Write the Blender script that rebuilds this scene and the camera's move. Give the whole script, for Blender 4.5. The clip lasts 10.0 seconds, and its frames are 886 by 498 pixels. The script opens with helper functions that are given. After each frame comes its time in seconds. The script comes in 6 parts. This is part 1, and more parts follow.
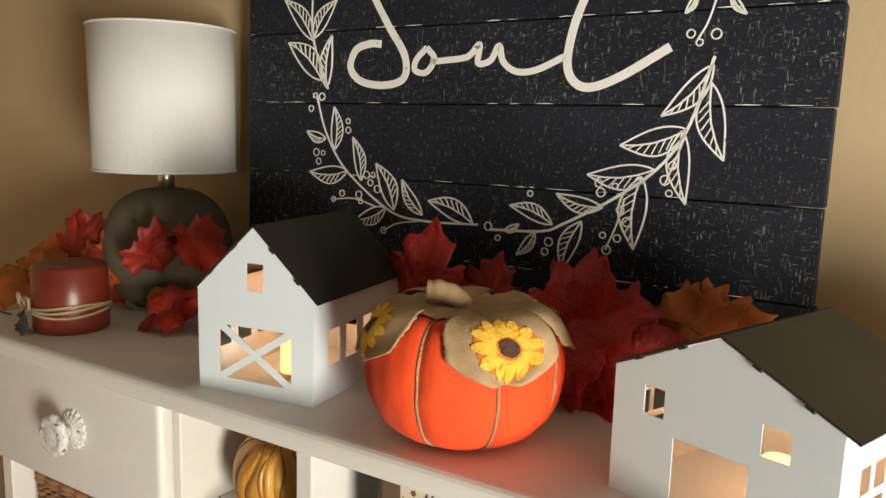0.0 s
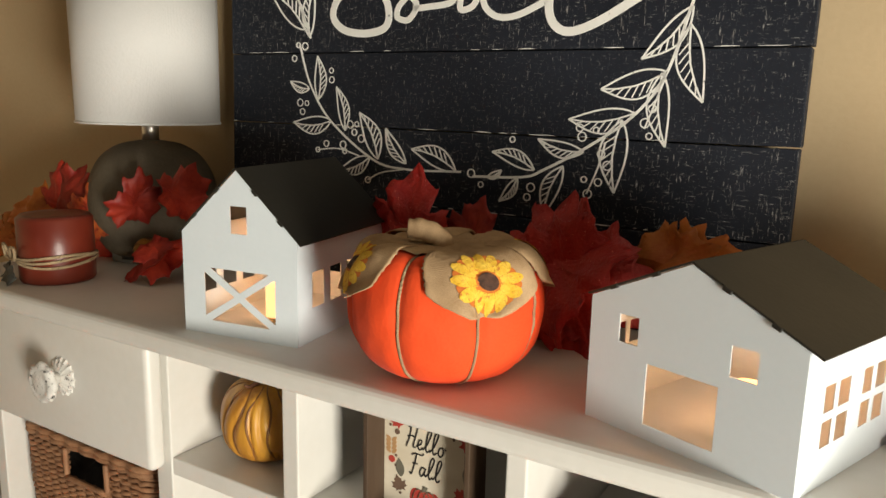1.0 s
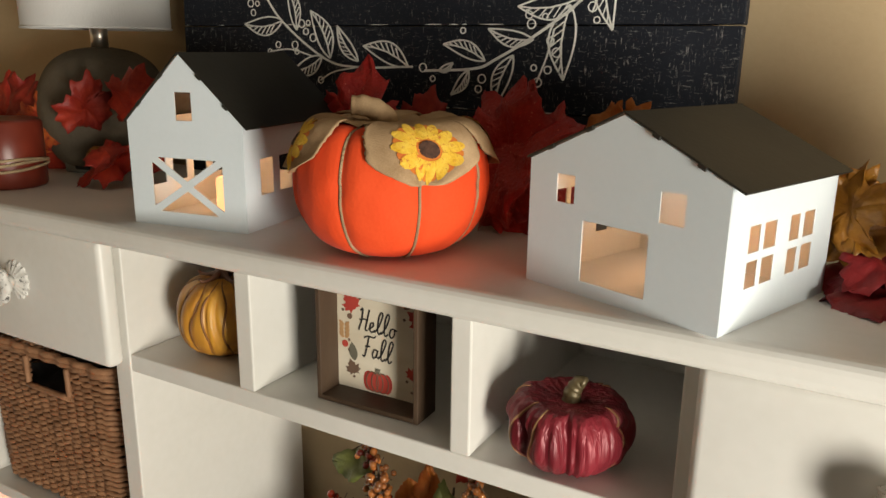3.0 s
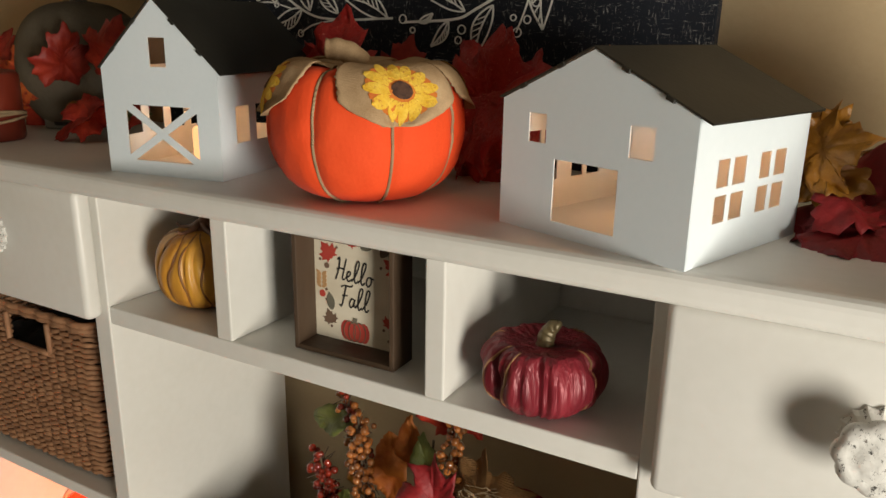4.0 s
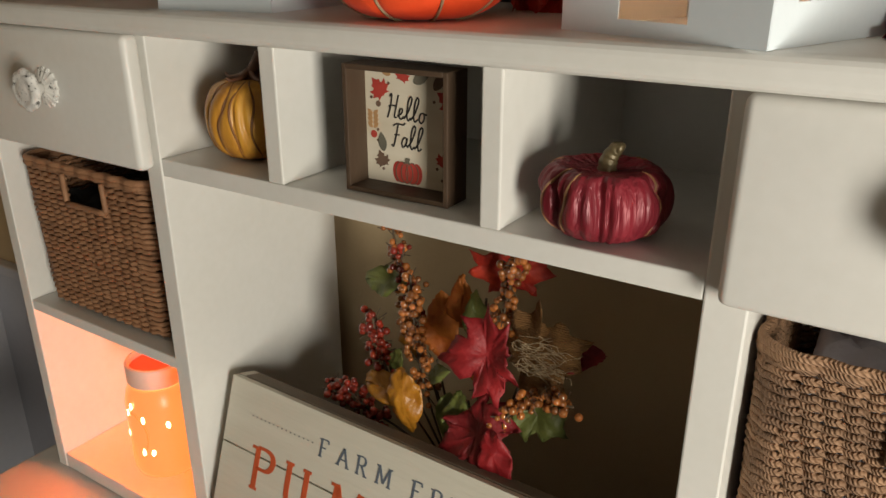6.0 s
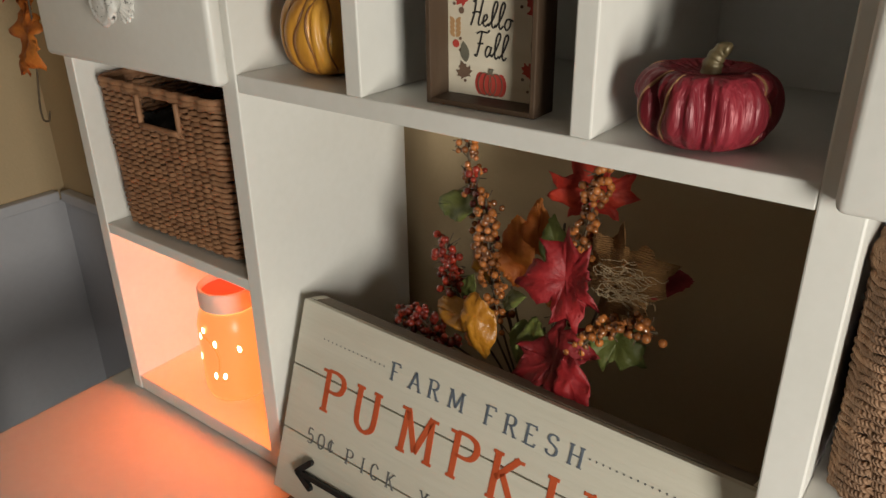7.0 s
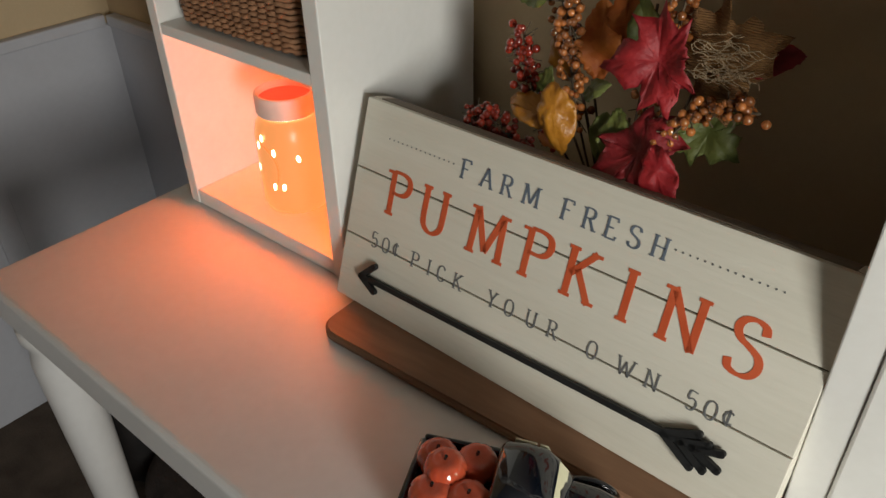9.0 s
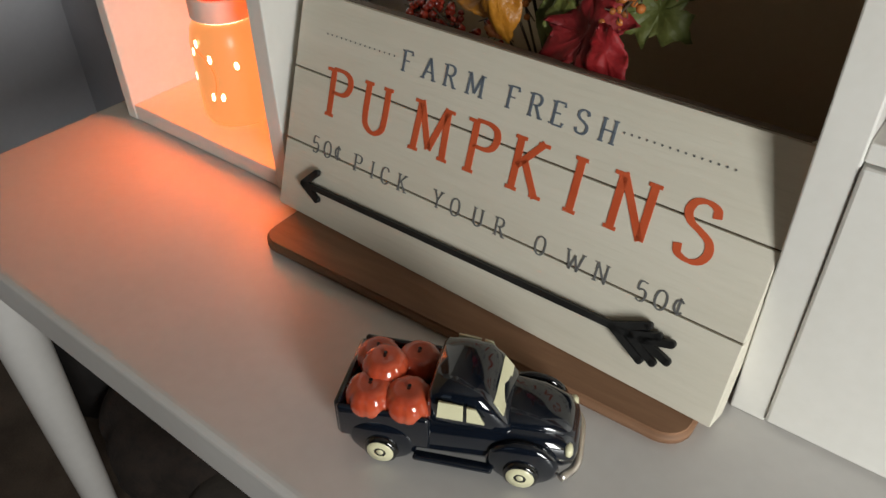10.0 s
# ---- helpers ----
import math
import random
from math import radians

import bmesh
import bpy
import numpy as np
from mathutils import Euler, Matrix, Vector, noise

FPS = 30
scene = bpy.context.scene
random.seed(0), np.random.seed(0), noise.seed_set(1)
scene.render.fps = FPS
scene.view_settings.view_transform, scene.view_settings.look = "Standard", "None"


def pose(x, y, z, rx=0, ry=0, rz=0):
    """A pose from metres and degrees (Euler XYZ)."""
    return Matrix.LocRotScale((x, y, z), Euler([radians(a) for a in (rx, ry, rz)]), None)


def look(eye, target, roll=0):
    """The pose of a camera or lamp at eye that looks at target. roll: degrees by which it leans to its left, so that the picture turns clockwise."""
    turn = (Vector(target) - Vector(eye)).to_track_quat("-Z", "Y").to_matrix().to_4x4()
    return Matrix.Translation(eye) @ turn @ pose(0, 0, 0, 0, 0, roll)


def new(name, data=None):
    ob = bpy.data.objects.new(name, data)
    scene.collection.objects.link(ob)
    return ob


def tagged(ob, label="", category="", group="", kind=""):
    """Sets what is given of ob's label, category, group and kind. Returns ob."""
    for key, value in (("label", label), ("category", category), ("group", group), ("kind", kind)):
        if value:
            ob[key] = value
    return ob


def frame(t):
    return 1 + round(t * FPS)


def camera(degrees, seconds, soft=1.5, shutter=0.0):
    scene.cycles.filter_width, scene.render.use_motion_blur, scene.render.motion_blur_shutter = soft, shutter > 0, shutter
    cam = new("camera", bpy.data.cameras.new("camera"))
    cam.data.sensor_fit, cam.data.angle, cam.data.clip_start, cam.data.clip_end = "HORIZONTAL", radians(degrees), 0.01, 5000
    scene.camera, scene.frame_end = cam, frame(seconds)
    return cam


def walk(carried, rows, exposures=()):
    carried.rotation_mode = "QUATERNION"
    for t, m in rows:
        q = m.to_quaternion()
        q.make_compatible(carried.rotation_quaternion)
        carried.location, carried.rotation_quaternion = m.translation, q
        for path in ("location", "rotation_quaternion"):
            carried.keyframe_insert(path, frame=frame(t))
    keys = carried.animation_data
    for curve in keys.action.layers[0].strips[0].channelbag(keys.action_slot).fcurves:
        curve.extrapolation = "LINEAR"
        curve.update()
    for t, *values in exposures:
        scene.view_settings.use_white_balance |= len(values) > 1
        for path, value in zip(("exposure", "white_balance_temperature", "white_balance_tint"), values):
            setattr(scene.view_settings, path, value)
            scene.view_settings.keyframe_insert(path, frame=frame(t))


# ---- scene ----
cam = camera(60.4, 10.0)
PATH = [
    (0, (0.447, -0.478, 1.676), (-0.598, 1.199, 1.367), 1.6),
    (0.5, (0.456, -0.478, 1.663), (-0.575, 1.2, 1.317), 1.5),
    (1, (0.461, -0.483, 1.652), (-0.557, 1.196, 1.268), 1.4),
    (1.5, (0.468, -0.485, 1.644), (-0.543, 1.191, 1.235), 1.3),
    (2, (0.479, -0.484, 1.632), (-0.516, 1.194, 1.195), 1.0),
    (2.5, (0.486, -0.484, 1.61), (-0.485, 1.2, 1.137), 1.0),
    (3, (0.494, -0.483, 1.595), (-0.46, 1.199, 1.086), 0.8),
    (4.5, (0.514, -0.479, 1.553), (-0.418, 1.19, 0.963), 1.1),
    (5, (0.513, -0.487, 1.531), (-0.437, 1.16, 0.91), 0.8),
    (5.5, (0.513, -0.487, 1.506), (-0.462, 1.124, 0.832), 0.4),
    (7, (0.485, -0.495, 1.446), (-0.611, 0.949, 0.601), -0.7),
    (7.5, (0.469, -0.502, 1.424), (-0.662, 0.88, 0.524), -0.9),
    (8, (0.458, -0.504, 1.398), (-0.675, 0.824, 0.423), -1.0),
    (8.5, (0.452, -0.514, 1.38), (-0.65, 0.772, 0.318), -1.3),
    (9, (0.458, -0.52, 1.354), (-0.617, 0.73, 0.222), -1.3),
    (9.5, (0.466, -0.518, 1.325), (-0.555, 0.716, 0.127), -1.3),
    (10, (0.48, -0.503, 1.289), (-0.493, 0.732, 0.053), -0.9),
]
walk(cam, [(t, look(eye, target, roll)) for t, eye, target, roll in PATH], [(0, 0.70, 6950, 10), (3.0, 0.36, 6900, 10), (5.0, 0.03, 6900, 10), (7.5, 0.02, 6550, 9), (10.0, -0.12, 6150, 9)])

# ---- world, daylight and lamps ----
world = bpy.data.worlds.new("world")
scene.world = world
world.use_nodes = True
sky = world.node_tree.nodes.new("ShaderNodeTexSky")
sky.sky_type, sky.sun_disc, sky.sun_elevation, sky.sun_rotation = "NISHITA", False, radians(25), radians(110)
world.node_tree.links.new(sky.outputs[0], world.node_tree.nodes["Background"].inputs[0])
world.node_tree.nodes["Background"].inputs[1].default_value = 0.035


def area_lamp(name, m, sx, sy, power, color):
    data = bpy.data.lights.new(name, "AREA")
    data.shape, data.size, data.size_y, data.energy, data.color = "RECTANGLE", sx, sy, power, color
    ob = new(name, data)
    ob.matrix_world = m
    return ob


def bulb(name, place, power, color, radius):
    data = bpy.data.lights.new(name, "POINT")
    data.energy, data.color, data.shadow_soft_size = power, color, radius
    ob = new(name, data)
    ob.location = place
    return ob


area_lamp("window_and_fill", look((1.72, -0.95, 1.18), (0.2, 0.05, 1.28)), 0.42, 0.76, 33, (0.99, 0.975, 0.90))
# weak frontal fill, added to lift the shadows; no known window behind it
area_lamp("window_and_fill", look((0.2, -2.98, 1.55), (0.2, 0.0, 1.3)), 1.0, 1.1, 0.3, (1.0, 0.94, 0.86))

# ---- materials ----


def surface(name, c1, c2, rough=0.5, scale=8.0, bump=0.1, fine=120.0, metal=0.0, stretch=(1, 1, 1), spec=0.5, rvar=0.12, dist=0.002, coat=0.0, sheen=0.0):
    """Two-scale mottled surface: broad variation between two colours, fine grain in bump and roughness."""
    mat = bpy.data.materials.new(name)
    mat.use_nodes = True
    nt = mat.node_tree
    N, L = nt.nodes, nt.links
    b = N["Principled BSDF"]
    co = N.new("ShaderNodeTexCoord")
    mp = N.new("ShaderNodeMapping")
    mp.inputs["Scale"].default_value = stretch
    L.new(co.outputs["Object"], mp.inputs[0])
    n1, n2 = N.new("ShaderNodeTexNoise"), N.new("ShaderNodeTexNoise")
    n1.inputs["Scale"].default_value, n1.inputs["Detail"].default_value = scale, 5
    n2.inputs["Scale"].default_value, n2.inputs["Detail"].default_value = fine, 3
    L.new(mp.outputs[0], n1.inputs[0])
    L.new(mp.outputs[0], n2.inputs[0])
    add = N.new("ShaderNodeMath")
    add.operation = "MULTIPLY_ADD"
    L.new(n2.outputs[0], add.inputs[0])
    add.inputs[1].default_value = 0.35
    L.new(n1.outputs[0], add.inputs[2])
    ramp = N.new("ShaderNodeValToRGB")
    ramp.color_ramp.elements[0].position, ramp.color_ramp.elements[1].position = 0.45, 0.9
    ramp.color_ramp.elements[0].color, ramp.color_ramp.elements[1].color = (*c1, 1), (*c2, 1)
    L.new(add.outputs[0], ramp.inputs[0])
    L.new(ramp.outputs[0], b.inputs["Base Color"])
    mr = N.new("ShaderNodeMapRange")
    mr.inputs["To Min"].default_value, mr.inputs["To Max"].default_value = max(0.02, rough - rvar), min(1.0, rough + rvar)
    L.new(n1.outputs[0], mr.inputs[0])
    L.new(mr.outputs[0], b.inputs["Roughness"])
    bp = N.new("ShaderNodeBump")
    bp.inputs["Strength"].default_value, bp.inputs["Distance"].default_value = bump, dist
    L.new(n2.outputs[0], bp.inputs["Height"])
    L.new(bp.outputs[0], b.inputs["Normal"])
    b.inputs["Metallic"].default_value = metal
    b.inputs["Specular IOR Level"].default_value = spec
    b.inputs["Coat Weight"].default_value = coat
    b.inputs["Sheen Weight"].default_value = sheen
    return mat


def rnd_tint(mat, low=0.75, high=1.2):
    """Lets each object, or each loose piece, of this material vary in brightness."""
    nt = mat.node_tree
    b = nt.nodes["Principled BSDF"]
    src = b.inputs["Base Color"].links[0].from_socket
    info = nt.nodes.new("ShaderNodeObjectInfo")
    mr = nt.nodes.new("ShaderNodeMapRange")
    mr.inputs["To Min"].default_value, mr.inputs["To Max"].default_value = low, high
    nt.links.new(info.outputs["Random"], mr.inputs[0])
    hsv = nt.nodes.new("ShaderNodeHueSaturation")
    nt.links.new(mr.outputs[0], hsv.inputs["Value"])
    nt.links.new(src, hsv.inputs["Color"])
    nt.links.new(hsv.outputs[0], b.inputs["Base Color"])
    return mat


def wave_bump(mat, scale, strength, rot=(0, 0, 0), dist=0.002, distortion=1.0):
    """Adds a stripe relief (thread, grain, twist) on top of the grain."""
    nt = mat.node_tree
    b = nt.nodes["Principled BSDF"]
    co, mp, w, bp = nt.nodes.new("ShaderNodeTexCoord"), nt.nodes.new("ShaderNodeMapping"), nt.nodes.new("ShaderNodeTexWave"), nt.nodes.new("ShaderNodeBump")
    mp.inputs["Rotation"].default_value = [radians(a) for a in rot]
    w.inputs["Scale"].default_value, w.inputs["Distortion"].default_value = scale, distortion
    nt.links.new(co.outputs["Object"], mp.inputs[0])
    nt.links.new(mp.outputs[0], w.inputs[0])
    bp.inputs["Strength"].default_value, bp.inputs["Distance"].default_value = strength, dist
    nt.links.new(w.outputs["Fac"], bp.inputs["Height"])
    if b.inputs["Normal"].links:
        nt.links.new(b.inputs["Normal"].links[0].from_socket, bp.inputs["Normal"])
    nt.links.new(bp.outputs[0], b.inputs["Normal"])
    return mat


def specks(mat, color, scale, lo, hi, stretch):
    """Worn-through scratches and flecks of another colour."""
    nt = mat.node_tree
    b = nt.nodes["Principled BSDF"]
    src = b.inputs["Base Color"].links[0].from_socket
    co, mp, n = nt.nodes.new("ShaderNodeTexCoord"), nt.nodes.new("ShaderNodeMapping"), nt.nodes.new("ShaderNodeTexNoise")
    mp.inputs["Scale"].default_value = stretch
    n.inputs["Scale"].default_value, n.inputs["Detail"].default_value, n.inputs["Roughness"].default_value = scale, 6, 0.7
    r = nt.nodes.new("ShaderNodeMapRange")
    r.inputs["From Min"].default_value, r.inputs["From Max"].default_value = lo, hi
    mx = nt.nodes.new("ShaderNodeMix")
    mx.data_type = "RGBA"
    mx.inputs["B"].default_value = (*color, 1)
    nt.links.new(co.outputs["Object"], mp.inputs[0])
    nt.links.new(mp.outputs[0], n.inputs[0])
    nt.links.new(n.outputs[0], r.inputs[0])
    nt.links.new(r.outputs[0], mx.inputs[0])
    nt.links.new(src, mx.inputs["A"])
    nt.links.new(mx.outputs["Result"], b.inputs["Base Color"])
    return mat


def glow(name, color, strength):
    mat = bpy.data.materials.new(name)
    mat.use_nodes = True
    b = mat.node_tree.nodes["Principled BSDF"]
    b.inputs["Base Color"].default_value = (*color, 1)
    b.inputs["Emission Color"].default_value = (*color, 1)
    b.inputs["Emission Strength"].default_value = strength
    return mat


white_paint = surface("white_paint", (0.70, 0.68, 0.63), (0.77, 0.75, 0.71), 0.42, 5, 0.10, 90, rvar=0.1)
desk_paint = surface("desk_paint", (0.56, 0.54, 0.52), (0.63, 0.61, 0.59), 0.38, 4, 0.08, 70, rvar=0.08)
wall_paint = surface("wall_paint", (0.48, 0.36, 0.215), (0.53, 0.40, 0.245), 0.85, 3, 0.25, 160, spec=0.2)
# white wainscot toned down to grey-lavender; part of its shade is in the colour
shaded_wainscot = surface("shaded_wainscot", (0.46, 0.455, 0.485), (0.52, 0.515, 0.545), 0.55, 4, 0.1, 80)
# very dark brown for the unseen walls, so that less light bounces back
low_bounce_paint = surface("low_bounce_paint", (0.095, 0.075, 0.052), (0.115, 0.092, 0.063), 0.9, 3, 0.1, 100)
# grey in place of ceiling white, to weaken the light bounced from overhead
dimmed_ceiling = surface("dimmed_ceiling", (0.26, 0.25, 0.235), (0.30, 0.29, 0.275), 0.9, 4, 0.2, 140)
carpet = surface("carpet", (0.06, 0.046, 0.036), (0.11, 0.085, 0.066), 0.95, 12, 0.8, 260, spec=0.1)
tin_white = surface("white_painted_tin", (0.69, 0.76, 0.80), (0.74, 0.80, 0.84), 0.48, 10, 0.06, 200)
tin_black = surface("black_painted_tin", (0.011, 0.010, 0.007), (0.019, 0.017, 0.012), 0.55, 10, 0.08, 200)
black_board = specks(surface("black_stained_planks", (0.008, 0.010, 0.016), (0.015, 0.018, 0.027), 0.7, 10, 0.5, 90, stretch=(1, 1, 1), spec=0.25), (0.36, 0.35, 0.34), 540, 0.595, 0.72, (1.0, 1.0, 0.20))
specks(black_board, (0.35, 0.35, 0.34), 600, 0.595, 0.75, (0.22, 1.0, 1.0))
chalk_paint = specks(surface("white_stencil_paint", (0.82, 0.81, 0.76), (0.88, 0.87, 0.83), 0.7, 30, 0.3, 200), (0.05, 0.05, 0.06), 110, 0.62, 0.7, (1, 1, 1))
sign_white = surface("whitewashed_wood", (0.60, 0.56, 0.46), (0.70, 0.66, 0.56), 0.6, 6, 0.35, 80, stretch=(0.25, 1, 3))
groove_dark = surface("dark_groove", (0.07, 0.055, 0.035), (0.12, 0.09, 0.06), 0.8, 20, 0.2)
letter_orange = surface("orange_letter_paint", (0.50, 0.075, 0.02), (0.60, 0.11, 0.035), 0.6, 25, 0.2)
letter_grey = specks(surface("grey_letter_paint", (0.10, 0.10, 0.10), (0.16, 0.16, 0.155), 0.65, 25, 0.2), (0.4, 0.38, 0.33), 200, 0.6, 0.75, (1, 1, 1))
letter_blue = surface("slate_letter_paint", (0.09, 0.11, 0.14), (0.14, 0.165, 0.20), 0.6, 25, 0.2)
iron_black = surface("black_iron", (0.010, 0.010, 0.010), (0.02, 0.02, 0.02), 0.6, 20, 0.3, metal=0.3)
raw_edge = surface("raw_wood_edge", (0.15, 0.115, 0.085), (0.22, 0.175, 0.13), 0.7, 12, 0.4, 90, stretch=(0.3, 2, 2))
brown_board = surface("brown_stained_wood", (0.16, 0.078, 0.040), (0.28, 0.150, 0.080), 0.65, 9, 0.4, 60, stretch=(0.3, 2, 2))
frame_brown = surface("walnut_frame", (0.055, 0.031, 0.017), (0.095, 0.057, 0.033), 0.6, 10, 0.4, 90, stretch=(1, 1, 0.3))
paper_cream = surface("cream_print", (0.66, 0.57, 0.43), (0.78, 0.71, 0.58), 0.75, 14, 0.2, 60, stretch=(0.4, 1, 2))
ink_black = surface("black_ink", (0.02, 0.018, 0.016), (0.035, 0.03, 0.028), 0.7, 20, 0.0)
ink_red = surface("red_ink", (0.42, 0.035, 0.03), (0.52, 0.07, 0.045), 0.7, 40, 0.1)
ink_tan = surface("tan_ink", (0.42, 0.22, 0.09), (0.52, 0.30, 0.14), 0.7, 40, 0.1)
ink_brown = surface("brown_ink", (0.12, 0.07, 0.045), (0.2, 0.12, 0.08), 0.7, 40, 0.1)
ink_olive = surface("olive_ink", (0.13, 0.12, 0.09), (0.2, 0.18, 0.13), 0.7, 40, 0.1)
wicker_brown = rnd_tint(surface("brown_wicker", (0.25, 0.115, 0.055), (0.40, 0.205, 0.105), 0.65, 60, 0.6, 420), 0.85, 1.12)
seagrass = rnd_tint(surface("natural_seagrass", (0.20, 0.105, 0.054), (0.38, 0.215, 0.118), 0.7, 40, 0.6, 150), 0.75, 1.2)
wave_bump(seagrass, 150, 0.6, (0, 45, 30), 0.002)
dark_cloth = surface("dark_cloth", (0.018, 0.015, 0.014), (0.04, 0.034, 0.03), 0.9, 14, 0.5)
pale_cloth = surface("lavender_white_cloth", (0.55, 0.53, 0.60), (0.68, 0.66, 0.72), 0.9, 20, 0.4, sheen=0.2)
pumpkin_cloth = wave_bump(surface("orange_cotton", (0.80, 0.068, 0.016), (0.86, 0.092, 0.024), 0.75, 14, 0.2, 300, sheen=0.04, spec=0.2), 500, 0.06, (0, 90, 0), 0.0006)
burlap = surface("burlap", (0.34, 0.215, 0.115), (0.56, 0.385, 0.225), 0.9, 40, 0.3, 900, spec=0.1, dist=0.0008)
wave_bump(wave_bump(burlap, 420, 0.25, (0, 0, 45), 0.0005, 0.4), 420, 0.25, (0, 90, 20), 0.0005, 0.4)
twine = wave_bump(surface("jute_twine", (0.32, 0.22, 0.12), (0.5, 0.37, 0.22), 0.9, 50, 0.6, 300), 300, 0.7, (0, 45, 40), 0.001)
petal_yellow = specks(surface("yellow_print", (0.74, 0.40, 0.02), (0.86, 0.58, 0.08), 0.9, 120, 0.6, 420), (0.52, 0.14, 0.03), 260, 0.56, 0.68, (1, 1, 1))
petal_orange = surface("orange_print", (0.55, 0.13, 0.02), (0.7, 0.22, 0.03), 0.9, 60, 0.4, 320)
seed_brown = surface("brown_print", (0.045, 0.02, 0.012), (0.11, 0.05, 0.03), 0.9, 160, 0.5, 320)
shade_linen = wave_bump(surface("white_shade_linen", (0.78, 0.77, 0.75), (0.83, 0.82, 0.80), 0.85, 8, 0.2, 300, spec=0.2), 300, 0.1, (0, 0, 0), 0.0006)
stone_base = surface("taupe_cast_stone", (0.125, 0.103, 0.072), (0.175, 0.145, 0.105), 0.8, 14, 0.5, 180, spec=0.3)
chrome = surface("brushed_nickel", (0.78, 0.72, 0.64), (0.86, 0.80, 0.72), 0.36, 20, 0.05, metal=1.0)
candle_wax = surface("rust_candle_wax", (0.13, 0.017, 0.009), (0.18, 0.028, 0.014), 0.34, 14, 0.15, 60, spec=0.5)
leaf_red = rnd_tint(surface("red_silk_leaf", (0.27, 0.008, 0.007), (0.56, 0.050, 0.018), 0.6, 40, 0.5, 200), 0.7, 1.2)
leaf_crimson = rnd_tint(surface("crimson_silk_leaf", (0.15, 0.004, 0.007), (0.31, 0.012, 0.014), 0.6, 26, 0.5, 200), 0.75, 1.25)
leaf_orange = rnd_tint(surface("orange_silk_leaf", (0.50, 0.10, 0.012), (0.66, 0.22, 0.03), 0.6, 22, 0.5, 200), 0.75, 1.2)
leaf_flame = rnd_tint(specks(surface("flame_silk_leaf", (0.40, 0.02, 0.010), (0.60, 0.15, 0.025), 0.6, 34, 0.6, 200), (0.22, 0.008, 0.008), 60, 0.52, 0.62, (1, 1, 1)), 0.85, 1.15)
leaf_gold = rnd_tint(surface("gold_silk_leaf", (0.24, 0.085, 0.008), (0.46, 0.20, 0.018), 0.40, 22, 0.5, 200), 0.8, 1.2)
leaf_green = rnd_tint(surface("green_silk_leaf", (0.10, 0.12, 0.025), (0.19, 0.20, 0.05), 0.55, 22, 0.5, 200), 0.75, 1.25)
leaf_glitter = specks(surface("red_glitter_mesh_leaf", (0.32, 0.008, 0.008), (0.50, 0.03, 0.02), 0.45, 40, 0.9, 260), (0.75, 0.2, 0.13), 330, 0.62, 0.66, (1, 1, 1))
leaf_tan = wave_bump(surface("tan_burlap_leaf", (0.17, 0.075, 0.022), (0.32, 0.16, 0.05), 0.8, 40, 0.8, 260), 160, 0.8, (0, 0, 30), 0.001)
berry_orange = rnd_tint(surface("copper_berry", (0.32, 0.085, 0.018), (0.58, 0.21, 0.055), 0.20, 60, 0.05, coat=0.9), 0.28, 1.2)
berry_red = rnd_tint(surface("red_berry", (0.26, 0.018, 0.010), (0.40, 0.045, 0.016), 0.22, 60, 0.05, coat=0.9), 0.45, 1.15)
stem_brown = surface("brown_stem", (0.06, 0.04, 0.022), (0.12, 0.08, 0.045), 0.8, 40, 0.4)
gourd_skin = surface("gold_gourd_glaze", (0.32, 0.115, 0.016), (0.70, 0.35, 0.045), 0.42, 60, 0.4, 150, stretch=(1, 1, 0.13), coat=0.15)
gourd_groove = surface("brown_gourd_groove", (0.16, 0.06, 0.016), (0.28, 0.12, 0.03), 0.5, 20, 0.3)
gourd_stem = surface("copper_brown_stem", (0.10, 0.038, 0.02), (0.20, 0.09, 0.05), 0.4, 40, 0.5)
red_foil = surface("burgundy_foil", (0.105, 0.006, 0.012), (0.30, 0.026, 0.04), 0.42, 24, 0.9, 90, stretch=(1.6, 1.6, 0.18), metal=0.15, dist=0.004)
gold_rib = surface("tan_gold_rib", (0.38, 0.18, 0.08), (0.5, 0.27, 0.13), 0.45, 30, 0.3)
pumpkin_stem = surface("olive_gold_stem", (0.085, 0.065, 0.03), (0.20, 0.15, 0.075), 0.4, 50, 0.5, metal=0.3)
glaze_navy = surface("navy_ceramic_glaze", (0.0035, 0.0055, 0.010), (0.006, 0.009, 0.016), 0.09, 6, 0.03, 40, coat=0.8, rvar=0.03)
glaze_cream = surface("cream_ceramic_glaze", (0.68, 0.65, 0.42), (0.74, 0.71, 0.48), 0.15, 20, 0.03, coat=0.5, rvar=0.03)
glaze_orange = surface("orange_ceramic_glaze", (0.42, 0.055, 0.022), (0.56, 0.10, 0.04), 0.12, 30, 0.05, coat=0.8, rvar=0.03)
glaze_black = surface("black_ceramic_glaze", (0.004, 0.004, 0.004), (0.007, 0.007, 0.007), 0.1, 10, 0.02, coat=0.7, rvar=0.03)
jar_glow = glow("lit_orange_jar_glass", (1.0, 0.34, 0.085), 0.85)
jar_glow.node_tree.nodes["Principled BSDF"].inputs["Base Color"].default_value = (0.20, 0.10, 0.05, 1)
jar_glow.node_tree.nodes["Principled BSDF"].inputs["Roughness"].default_value = 0.3
jar_bead = glow("white_cutout_light", (1.0, 0.75, 0.42), 9.0)
jar_lid = surface("white_jar_lid", (0.62, 0.55, 0.50), (0.70, 0.62, 0.57), 0.5, 20, 0.1)
candle_glow = glow("led_candle_flame", (1.0, 0.58, 0.26), 0.95)
